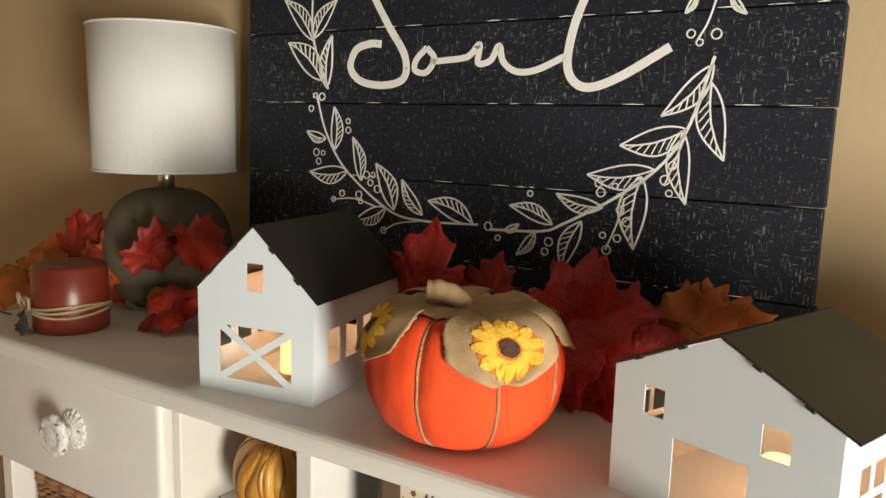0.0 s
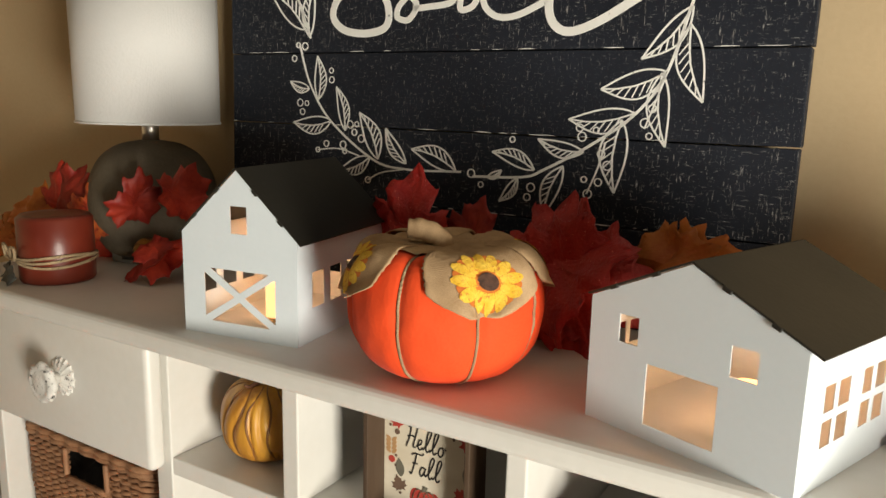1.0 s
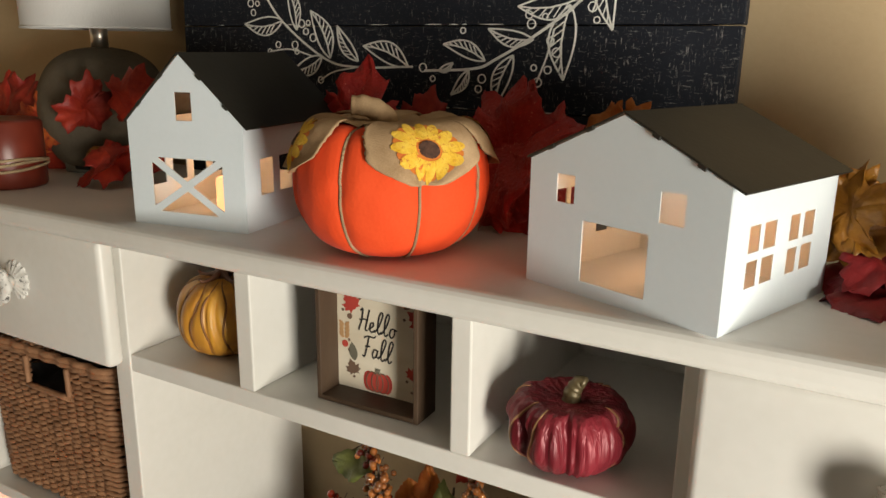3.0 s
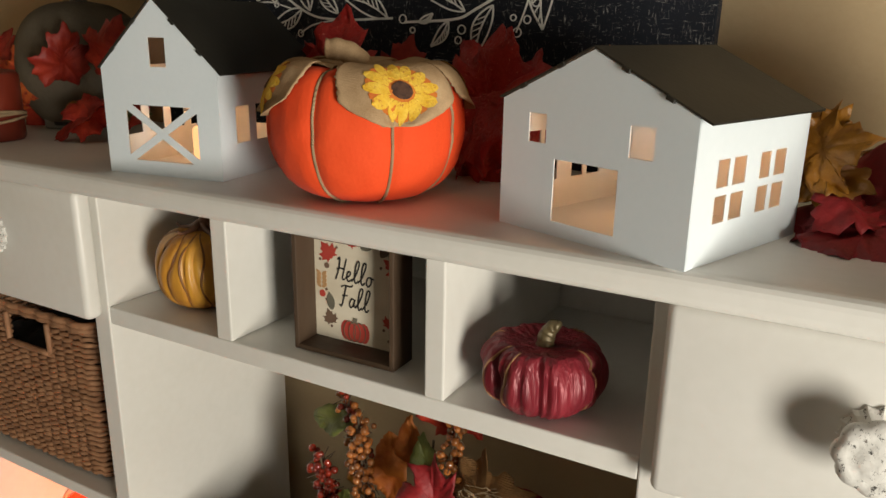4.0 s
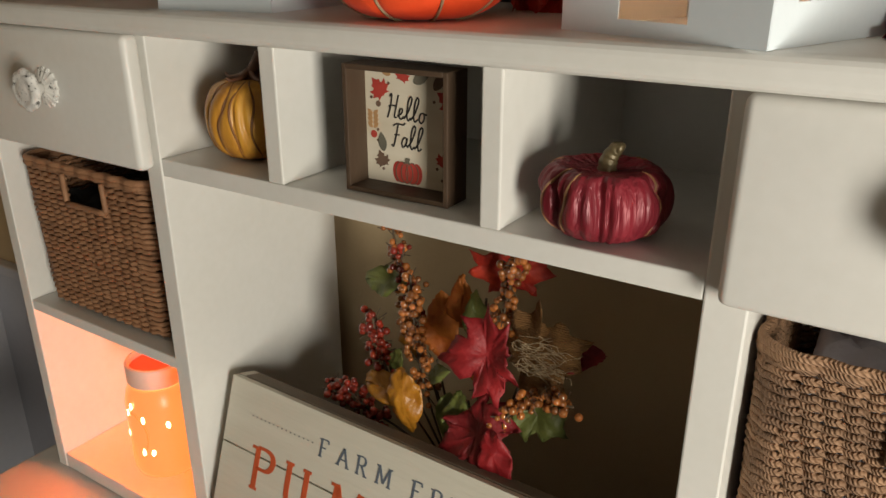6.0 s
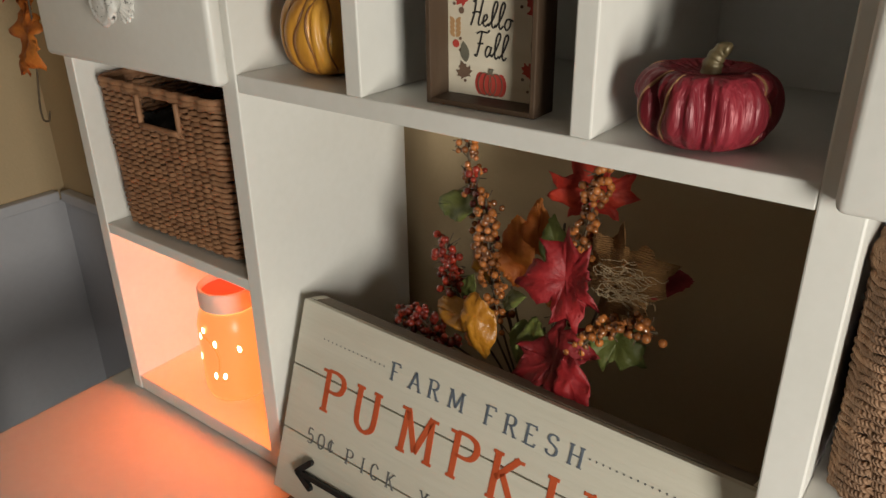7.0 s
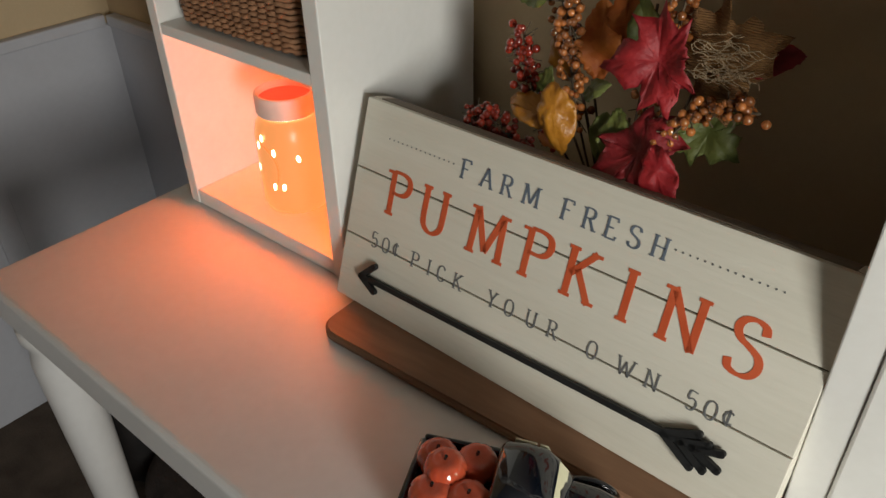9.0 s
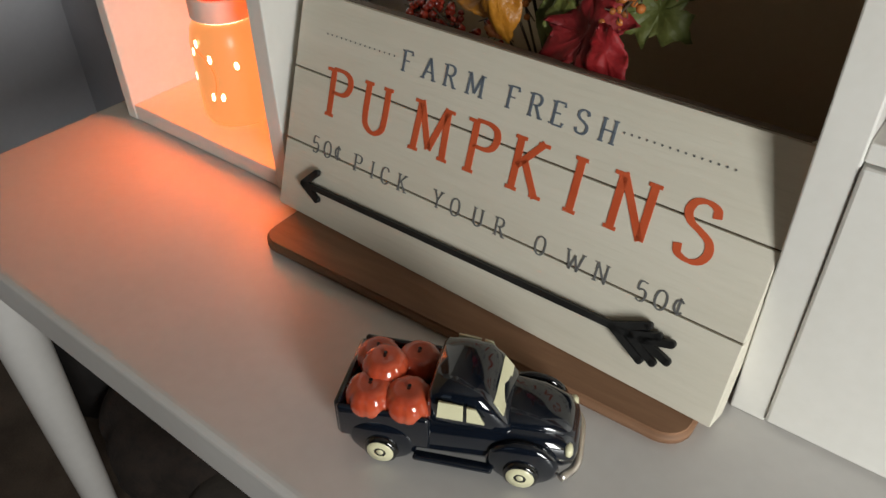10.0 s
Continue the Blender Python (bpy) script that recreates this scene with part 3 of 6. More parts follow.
def pumpkin_at(a, v, lift=0.0):
    r, z = pumpkin_skin(a, v)
    r2, z2 = pumpkin_skin(a, min(v + 0.01, 1.0))
    n = Vector((z2 - z, 0, -(r2 - r)))
    n = n.normalized() if n.length > 1e-9 else Vector((0, 0, 1))
    rr, zz = r + n.x * lift, z + n.z * lift
    return Vector((rr * math.cos(a), rr * math.sin(a), zz))


bm = bmesh.new()
NA, NV = 160, 64
grid = [[bm.verts.new(pumpkin_at(2 * math.pi * i / NA, 0.03 + 0.96 * j / NV)) for i in range(NA)] for j in range(NV + 1)]
for p, q in zip(grid, grid[1:]):
    for i in range(NA):
        bm.faces.new((p[i], p[(i + 1) % NA], q[(i + 1) % NA], q[i]))
bm.faces.new(grid[0][::-1])
bm.faces.new(grid[-1])
part("body", bm, pumpkin_cloth, pumpkin, smooth=True)
for k in range(LOBES):
    a = 2 * math.pi * k / LOBES
    part("seam_cord", tube([pumpkin_at(a, 0.06 + 0.9 * j / 30, 0.0010) for j in range(31)], 0.0013, 6), twine, pumpkin, smooth=True)


def burlap_leaf(a0, half, vlow, seed):
    """A pointed burlap leaf draped from the stem down the body, with a printed sunflower."""
    rnd = random.Random(seed)

    def place(s, t, lift):
        wide = half * (0.45 + 0.55 * math.sin(math.pi * min(1.0, 0.20 + 0.55 * t)) ** 0.8) * (1.0 if t < 0.78 else max(0.25, 1 - ((t - 0.78) / 0.22) ** 1.4 * 0.7))
        a = a0 + s * wide + 0.03 * math.sin(9 * t + seed)
        v = 0.95 - (0.95 - vlow) * t
        wave = 0.0035 + 0.004 * s * s * t + 0.003 * math.sin(5 * s + seed + 4 * t) * t
        return pumpkin_at(a, v, wave + lift)

    b = bmesh.new()
    layers = []
    for lift in (0.0, -0.0014):
        layers.append([[b.verts.new(place(-1 + 2 * i / 32 + (rnd.uniform(-0.03, 0.03) if i in (0, 32) else 0), j / 40, lift)) for i in range(33)] for j in range(41)])
    for layer, flip in zip(layers, (False, True)):
        for p, q in zip(layer, layer[1:]):
            for i in range(32):
                f = (p[i], p[i + 1], q[i + 1], q[i])
                b.faces.new(f[::-1] if flip else f)
    top, low = layers
    rim = lambda g: [g[0][i] for i in range(33)] + [g[j][32] for j in range(1, 41)] + [g[40][i] for i in range(31, -1, -1)] + [g[j][0] for j in range(39, 0, -1)]
    r1, r2 = rim(top), rim(low)
    for i in range(len(r1)):
        b.faces.new((r1[i], r2[i], r2[(i + 1) % len(r1)], r1[(i + 1) % len(r1)]))
    lf = part("burlap_leaf", b, burlap, pumpkin, "tan burlap leaf printed with a sunflower", smooth=True)

    def flower(r, petals, width, mat, name, lift, start=0.0, inner=0.2):
        fb = bmesh.new()
        cs, ct = 0.02, 0.66
        for k in range(petals):
            an = 2 * math.pi * k / petals + start
            cols = []
            for j in range(7):
                u = inner + (1 - inner) * j / 6
                w = width * math.sin(math.pi * (0.10 + 0.85 * (j / 6) ** 1.3)) ** 0.6
                cols.append([fb.verts.new(place(cs + (u * math.cos(an) - e * w * math.sin(an)) * r * 1.15, ct + (u * math.sin(an) + e * w * math.cos(an)) * r * 0.62, lift)) for e in (-1, 0, 1)])
            for p, q in zip(cols, cols[1:]):
                for e in (0, 1):
                    fb.faces.new((p[e], p[e + 1], q[e + 1], q[e]))
        part(name, fb, mat, lf, smooth=True)

    flower(0.50, 12, 0.20, petal_orange, "petal_ring", 0.0009, 0.26)
    flower(0.54, 12, 0.17, petal_yellow, "petal_ring", 0.0013, 0.0, 0.34)
    cb = bmesh.new()
    mid = cb.verts.new(place(0.02, 0.66, 0.0030))
    ringv = [cb.verts.new(place(0.02 + 0.17 * math.cos(2 * math.pi * k / 20), 0.66 + 0.092 * math.sin(2 * math.pi * k / 20), 0.0021)) for k in range(20)]
    for k in range(20):
        cb.faces.new((mid, ringv[k], ringv[(k + 1) % 20]))
    part("flower_center", cb, seed_brown, lf, smooth=True)


for a0, half, vlow, seed in ((-41, 35, 0.535, 1), (38, 38, 0.56, 2), (132, 38, 0.55, 3), (-137, 36, 0.545, 4)):
    burlap_leaf(radians(a0), radians(half), vlow, seed)
cb = bmesh.new()
ring = [[cb.verts.new(pumpkin_at(2 * math.pi * i / 64, v, lift)) for i in range(64)] for v, lift in ((0.85, 0.0022), (0.88, 0.0030), (0.92, 0.0030), (0.96, 0.0030), (0.985, 0.0030))]
for p, q in zip(ring, ring[1:]):
    for i in range(64):
        cb.faces.new((p[i], p[(i + 1) % 64], q[(i + 1) % 64], q[i]))
cb.faces.new(ring[-1])
part("burlap_collar", cb, burlap, pumpkin, "tan burlap gathered at the stem", smooth=True)
part("stem", tube(smooth_line([(0, 0, PH - 0.026), (-0.005, -0.003, PH - 0.010), (-0.017, -0.010, PH - 0.002), (-0.030, -0.016, PH - 0.001)], 8), lambda t: 0.0105 - 0.0025 * t + 0.0005 * math.sin(t * 26), 14), burlap, pumpkin, "wrapped burlap stem", smooth=True)

# ---- on the hutch: lamp, candle, battery case ----
lamp = thing("table_lamp", "table lamp with white drum shade and round taupe base", "lamp", pose(-0.402, 0.185, TOP) @ Matrix.Scale(1.035, 4))
part("base", lathe([tuple(q) for q in smooth_line([(0.034, 0.0), (0.053, 0.010), (0.0685, 0.036), (0.0735, 0.066), (0.0695, 0.093), (0.0565, 0.117), (0.036, 0.131), (0.013, 0.136)], 5)], 48, lambda a, r, z: (r * 1.15 * (1 - 0.08 * math.sin(a) ** 2), z * 1.12)), stone_base, lamp, "round matt taupe stone base", smooth=True)
part("neck", lathe([(0.0105, 0.149), (0.0105, 0.184)], 24), chrome, lamp, "brushed nickel neck", smooth=True)
sh = bmesh.new()
rings = []
for r, z in ((0.084, 0.174), (0.0865, 0.174), (0.0875, 0.350), (0.085, 0.350)):
    rings.append([sh.verts.new((r * math.cos(2 * math.pi * i / 64), r * math.sin(2 * math.pi * i / 64), z)) for i in range(64)])
for p, q in zip(rings, rings[1:] + rings[:1]):
    for i in range(64):
        sh.faces.new((p[i], p[(i + 1) % 64], q[(i + 1) % 64], q[i]))
part("shade", sh, shade_linen, lamp, "white fabric drum shade", smooth=True)
for z, r in ((0.175, 0.0867), (0.349, 0.0877)):
    part("shade_trim", tube([(r * math.cos(2 * math.pi * i / 64), r * math.sin(2 * math.pi * i / 64), z) for i in range(64)], 0.0014, 6, closed=True), shade_linen, lamp, smooth=True)

candle = thing("pillar_candle", "rust red pillar candle tied with jute twine", "candle", pose(-0.3868, 0.0343, TOP) @ Matrix.Scale(1.052, 4))
CR, CH = 0.0395, 0.074
part("body", lathe([(CR - 0.002, 0.0), (CR, 0.003), (CR, CH - 0.004), (CR - 0.004, CH), (CR - 0.012, CH - 0.001), (0.012, CH - 0.003), (0.004, CH - 0.004)], 48), candle_wax, candle, smooth=True)
for dz, ph in ((0.022, 0.0), (0.027, 1.0), (0.030, 2.0)):
    part("twine", tube([((CR + 0.0016) * math.cos(2 * math.pi * i / 60), (CR + 0.0016) * math.sin(2 * math.pi * i / 60), dz + 0.0025 * math.sin(2 * math.pi * i / 60 * 2 + ph)) for i in range(60)], 0.0017, 6, closed=True), twine, candle, "knotted jute twine", smooth=True)
front = Vector((-0.26, -0.97, 0)).normalized() * (CR + 0.004)
side = Vector((0.97, -0.26, 0))
f0 = front - side * 0.010
for s in (-1, 1):
    loop = [f0 + Vector((0, 0, 0.026)), f0 + side * (s * 0.008) + Vector((0, -0.004, 0.040)), f0 + side * (s * 0.020) + Vector((0, -0.003, 0.040)), f0 + side * (s * 0.016) + Vector((0, -0.002, 0.028)), f0 + Vector((0, -0.001, 0.026))]
    part("bow_loop", tube(smooth_line(loop, 6), 0.0018, 6), twine, candle, smooth=True)
put_leaf(candle, MAPLE, charm_grey, f0 + Vector((0, -0.003, 0.022)), f0 + Vector((-0.006, -0.010, -0.014)), (-0.3, -1, 0.1), 5, 0.1, 0.1, "leaf_charm", "dark pewter leaf charm")

case = thing("battery_case", "small grey plastic battery case lying on the hutch", "battery case", pose(-0.392, 0.150, TOP, 0, 0, 12) @ Matrix.Scale(1.08, 4))
part("body", box(-0.028, 0.028, -0.016, 0.016, 0.0, 0.019, 0.003, 3), battery_grey, case)
part("switch", box(-0.010, 0.010, -0.0185, -0.0155, 0.005, 0.013, 0.001), black_bag, case, "black slide switch")

# ---- on the hutch: black plank sign ----
plank_sign = thing("plank_sign", "black plank sign with white painted wreath, leaning on the wall", "sign", pose(0.038, 0.234, TOP, -1.4))
PW = 0.343
levels = [0.0, 0.100, 0.1855, 0.2710, 0.3560, 0.4410, 0.5260]
for k, (za, zb) in enumerate(zip(levels, levels[1:])):
    bm = box(-PW + 0.0012 * (k % 3), PW - 0.001 * ((k * 2) % 3), 0.0 + 0.0006 * (k % 2), 0.018, za + 0.0007, zb - 0.0007, 0.0011, 2)
    part("plank", bm, black_board, plank_sign)
for bx in (-0.2, 0.2):
    part("batten", box(bx - 0.02, bx + 0.02, 0.018, 0.030, 0.03, 0.49, 0.001), black_board, plank_sign)

rnd = random.Random(12)
for z in levels[1:-1]:
    x = -PW + 0.004
    while x < PW - 0.02:
        run = rnd.uniform(0.004, 0.03)
        if rnd.random() < 0.62:
            wb_ = bmesh.new()
            ribbon([(x, z + 0.0011), (x + run * 0.5, z + 0.0013 + rnd.uniform(-0.0003, 0.0003)), (x + run, z + 0.0011)], rnd.uniform(0.0005, 0.0012), wb_, -0.0002, 0.0012, taper=True)
            part("worn_edge", wb_, chalk_paint, plank_sign)
        x += run + rnd.uniform(0.002, 0.02)


def unturn(p):
    """The painting is a little larger than its plan and turned on the planks."""
    return (1.0697 * p[0] + 0.0456 * p[1] - 0.0012, -0.0482 * p[0] + 1.0682 * p[1] - 0.0133)


def sign_leaf(bx, bz, tx, tz, k):
    b, t = Vector(unturn((bx, bz))), Vector(unturn((tx, tz)))
    d = t - b
    n = Vector((-d.y, d.x)) * (0.155 + 0.02 * (k % 3))
    bend = Vector((-d.y, d.x)) * (0.08 if k % 2 else -0.08)
    bm = bmesh.new()
    for s in (-1, 1):
        edge = []
        for i in range(13):
            u = i / 12
            edge.append(b + d * u + bend * math.sin(math.pi * u) + n * s * math.sin(math.pi * u ** 0.85))
        ribbon(edge, 0.0017, bm)
    for i in range(1, 7):
        u = 0.10 + 0.78 * i / 7
        c0 = b + d * u + bend * math.sin(math.pi * u)
        c1 = b + d * min(1, u + 0.13) + bend * math.sin(math.pi * min(1, u + 0.13)) + n * (0.82 if k % 2 else -0.82) * math.sin(math.pi * min(1, u + 0.10) ** 0.85)
        ribbon([c0, c1], 0.0011, bm)
    ribbon([b + d * u + bend * math.sin(math.pi * u) for u in (0, 0.25, 0.5, 0.75, 1)], 0.0016, bm)
    part("painted_leaf", bm, chalk_paint, plank_sign)


LEAVES_L = [(-0.232, 0.326, -0.277, 0.371), (-0.231, 0.328, -0.199, 0.370), (-0.215, 0.282, -0.269, 0.323), (-0.208, 0.274, -0.204, 0.332), (-0.191, 0.206, -0.195, 0.254), (-0.205, 0.217, -0.234, 0.224), (-0.151, 0.175, -0.166, 0.222), (-0.171, 0.184, -0.227, 0.178), (-0.104, 0.148, -0.132, 0.196), (-0.067, 0.147, -0.096, 0.182), (-0.005, 0.146, -0.061, 0.163), (-0.115, 0.149, -0.157, 0.130)]
LEAVES_R = [(0.082, 0.157, 0.035, 0.170), (0.065, 0.147, 0.047, 0.122), (0.032, 0.144, 0.047, 0.153), (0.213, 0.310, 0.174, 0.265), (0.213, 0.295, 0.231, 0.231), (0.198, 0.255, 0.140, 0.237), (0.194, 0.254, 0.204, 0.191), (0.174, 0.218, 0.112, 0.208), (0.163, 0.211, 0.163, 0.145), (0.130, 0.179, 0.083, 0.187), (0.111, 0.164, 0.096, 0.114), (0.192, 0.366, 0.184, 0.352), (0.220, 0.366, 0.234, 0.351)]
for k, row in enumerate(LEAVES_L + LEAVES_R):
    sign_leaf(*row, k)


def painted(name, pts, width, label=""):
    bm = bmesh.new()
    line = smooth_line([unturn(p) for p in pts], 8)
    ribbon(line, width, bm)
    return part(name, bm, chalk_paint, plank_sign, label)


painted("painted_stem", [(-0.235, 0.37), (-0.231, 0.327), (-0.206, 0.273)], 0.0024)
painted("painted_stem", [(-0.222, 0.265), (-0.203, 0.221), (-0.171, 0.183), (-0.111, 0.147), (-0.067, 0.141), (0.001, 0.146)], 0.0024)
painted("painted_stem", [(0.015, 0.143), (0.071, 0.149), (0.093, 0.159), (0.136, 0.186), (0.175, 0.218), (0.198, 0.255), (0.213, 0.317)], 0.0027)
painted("painted_stem", [(-0.189, 0.150), (-0.16, 0.154), (-0.13, 0.149)], 0.0016)
painted("painted_stem", [(0.184, 0.205), (0.190, 0.225), (0.197, 0.25)], 0.0016)
painted("painted_stem", [(0.137, 0.141), (0.145, 0.165), (0.150, 0.19)], 0.0016)
painted("painted_stem", [(-0.116, 0.124), (-0.098, 0.134), (-0.067, 0.141)], 0.0016)
painted("painted_stem", [(0.197, 0.33), (0.204, 0.345), (0.21, 0.37)], 0.0016)
painted("painted_letter", [(-0.149, 0.373), (-0.125, 0.340), (-0.103, 0.311), (-0.103, 0.288), (-0.128, 0.280), (-0.159, 0.283), (-0.175, 0.297), (-0.169, 0.316), (-0.150, 0.323), (-0.135, 0.323)], 0.0085, "white brush script letter S")
painted("painted_letter", [(-0.076, 0.320), (-0.088, 0.308), (-0.089, 0.297), (-0.075, 0.295), (-0.066, 0.309), (-0.076, 0.320)], 0.0066, "white brush script letter o")
painted("painted_letter", [(-0.070, 0.306), (-0.050, 0.308), (-0.026, 0.312), (-0.014, 0.324), (-0.014, 0.306), (0.0, 0.309), (0.008, 0.323), (0.014, 0.308), (0.029, 0.299), (0.050, 0.301), (0.078, 0.314)], 0.0066, "white brush script letter u")
painted("painted_letter", [(0.093, 0.369), (0.084, 0.340), (0.081, 0.309), (0.089, 0.292), (0.106, 0.287), (0.134, 0.298), (0.175, 0.324)], 0.0085, "white brush script letter l")
BERRIES = [(-0.224, 0.265), (-0.229, 0.250), (-0.214, 0.264), (-0.174, 0.239), (-0.173, 0.229), (-0.218, 0.201), (-0.208, 0.201), (-0.214, 0.191), (-0.144, 0.182), (-0.135, 0.183), (-0.138, 0.174), (-0.128, 0.168), (-0.189, 0.150), (-0.177, 0.158), (-0.153, 0.159), (-0.150, 0.152), (-0.116, 0.124), (0.013, 0.146)]
BERRIES += [(0.025, 0.136), (0.077, 0.130), (0.080, 0.140), (0.056, 0.184), (0.124, 0.201), (0.127, 0.193), (0.140, 0.200), (0.189, 0.223), (0.184, 0.210), (0.189, 0.199), (0.147, 0.179), (0.154, 0.169), (0.133, 0.154), (0.147, 0.153), (0.138, 0.141), (0.199, 0.328), (0.191, 0.335), (0.212, 0.335)]
for k, p in enumerate(BERRIES):
    bm = bmesh.new()
    ribbon(circle(*unturn(p), 0.0030 + 0.0007 * (k % 3), 12), 0.0012, bm, closed=True)
    part("painted_berry", bm, chalk_paint, plank_sign)

# ---- silk leaf garlands on the hutch ----
Z = TOP
g1 = thing("leaf_garland", "red and orange silk maple leaves behind the candle", "leaf garland", shifted((-0.432, 0.082, 1.433), (-0.066, 0.028, 0.0), 1.09), "autumn leaf garlands")
for k, (sh_, mt, b, t, f) in enumerate([
    (RUFFLE, leaf_red, (-0.435, 0.10, Z + 0.030), (-0.440, 0.085, Z + 0.116), (0.3, -1, 0.2)),
    (RUFFLE, leaf_flame, (-0.372, 0.10, Z + 0.020), (-0.352, 0.085, Z + 0.108), (0.5, -1, 0.1)),
    (RUFFLE, leaf_flame, (-0.395, 0.09, Z + 0.065), (-0.335, 0.075, Z + 0.040), (0.5, -1, 0.2)),
    (RUFFLE, leaf_red, (-0.455, 0.09, Z + 0.060), (-0.385, 0.09, Z + 0.105), (0.3, -1, 0.3)),
    (RUFFLE, leaf_orange, (-0.445, 0.075, Z + 0.045), (-0.520, 0.065, Z + 0.060), (0.2, -1, 0.5)),
    (RUFFLE, leaf_flame, (-0.46, 0.075, Z + 0.045), (-0.500, 0.060, Z + 0.010), (0.2, -1, 0.4)),
    (RUFFLE, leaf_red, (-0.42, 0.11, Z + 0.01), (-0.355, 0.10, Z + 0.06), (0.3, -1, 0.2)),
    (RUFFLE, leaf_orange, (-0.47, 0.06, Z + 0.02), (-0.555, 0.03, Z + 0.035), (-0.2, -0.6, 1)),
    (OVAL, leaf_gold, (-0.50, 0.05, Z + 0.015), (-0.585, 0.02, Z + 0.02), (0, -0.5, 1)),
]):
    put_leaf(g1, sh_, mt, b, t, f, 10 + k, 0.35, 0.3)
part("garland_stem", tube(smooth_line([(-0.52, 0.10, Z + 0.010), (-0.42, 0.12, Z + 0.012), (-0.30, 0.10, Z + 0.035), (-0.2, 0.11, Z + 0.03)], 8), 0.0022, 6), stem_brown, g1, smooth=True)
g2 = thing("leaf_garland", "red silk leaves in front of the lamp base", "leaf garland", shifted((-0.243, 0.089, 1.433), (-0.0377, 0.0214, 0.0), 1.064), "autumn leaf garlands")
for k, (sh_, mt, b, t, f) in enumerate([
    (RUFFLE, leaf_red, (-0.235, 0.10, Z + 0.065), (-0.203, 0.090, Z + 0.132), (0.4, -1, 0.2)),
    (RUFFLE, leaf_red, (-0.300, 0.085, Z + 0.060), (-0.270, 0.080, Z + 0.122), (1.0, -0.10, 0.1)),
    (RUFFLE, leaf_red, (-0.245, 0.09, Z + 0.045), (-0.225, 0.045, Z + 0.008), (0.4, -0.6, 0.8)),
    (OVAL, leaf_red, (-0.225, 0.080, Z + 0.045), (-0.272, 0.045, Z + 0.004), (-0.1, -0.7, 0.6)),
    (OVAL, leaf_gold, (-0.26, 0.10, Z + 0.03), (-0.315, 0.09, Z + 0.03), (0, -0.7, 0.8)),
    (OVAL, leaf_green, (-0.24, 0.11, Z + 0.03), (-0.185, 0.10, Z + 0.035), (0, -0.8, 0.6)),
    (RUFFLE, leaf_red, (-0.215, 0.10, Z + 0.02), (-0.165, 0.08, Z + 0.045), (0, -0.8, 0.6)),
]):
    put_leaf(g2, sh_, mt, b, t, f, 30 + k, 0.35, 0.35)
g3 = thing("leaf_garland", "dark red glitter mesh leaves behind the pumpkin", "leaf garland", shifted((0.163, 0.17, 1.433), (0.0044, -0.01, 0.0), 0.997), "autumn leaf garlands")
for k, (mt, b, t, f) in enumerate([
    (leaf_glitter, (0.02, 0.175, Z + 0.045), (0.030, 0.165, Z + 0.155), (0.1, -1, 0.2)),
    (leaf_glitter, (-0.02, 0.18, Z + 0.03), (0.000, 0.16, Z + 0.115), (0.1, -1, 0.3)),
    (leaf_red, (0.085, 0.185, Z + 0.06), (0.105, 0.180, Z + 0.128), (0.2, -1, 0.2)),
    (leaf_glitter, (0.150, 0.175, Z + 0.055), (0.268, 0.135, Z + 0.108), (0.1, -1, 0.7)),
    (leaf_glitter, (0.165, 0.165, Z + 0.03), (0.290, 0.150, Z + 0.080), (0.1, -1, 0.5)),
    (leaf_glitter, (0.180, 0.170, Z + 0.030), (0.225, 0.150, Z + 0.128), (0.2, -1, 0.2)),
    (leaf_glitter, (0.185, 0.17, Z + 0.065), (0.205, 0.13, Z + 0.005), (0.3, -1, 0.3)),
    (leaf_crimson, (0.22, 0.17, Z + 0.04), (0.245, 0.14, Z + 0.004), (0.2, -0.8, 0.5)),
    (leaf_orange, (0.262, 0.185, Z + 0.070), (0.330, 0.175, Z + 0.108), (0.1, -1, 0.6)),
    (leaf_orange, (0.28, 0.18, Z + 0.07), (0.355, 0.185, Z + 0.105), (0.1, -1, 0.7)),
]):
    put_leaf(g3, RUFFLE, mt, b, t, f, 50 + k, 0.30, 0.3)
part("garland_stem", tube(smooth_line([(-0.05, 0.185, Z + 0.006), (0.1, 0.18, Z + 0.02), (0.22, 0.18, Z + 0.03), (0.33, 0.185, Z + 0.02)], 8), 0.0022, 6), stem_brown, g3, smooth=True)
g4 = thing("leaf_garland", "gold and crimson silk leaves beside the farmhouse", "leaf garland", shifted((0.561, 0.129, 1.433), (-0.0063, -0.037, 0.0), 0.938), "autumn leaf garlands")
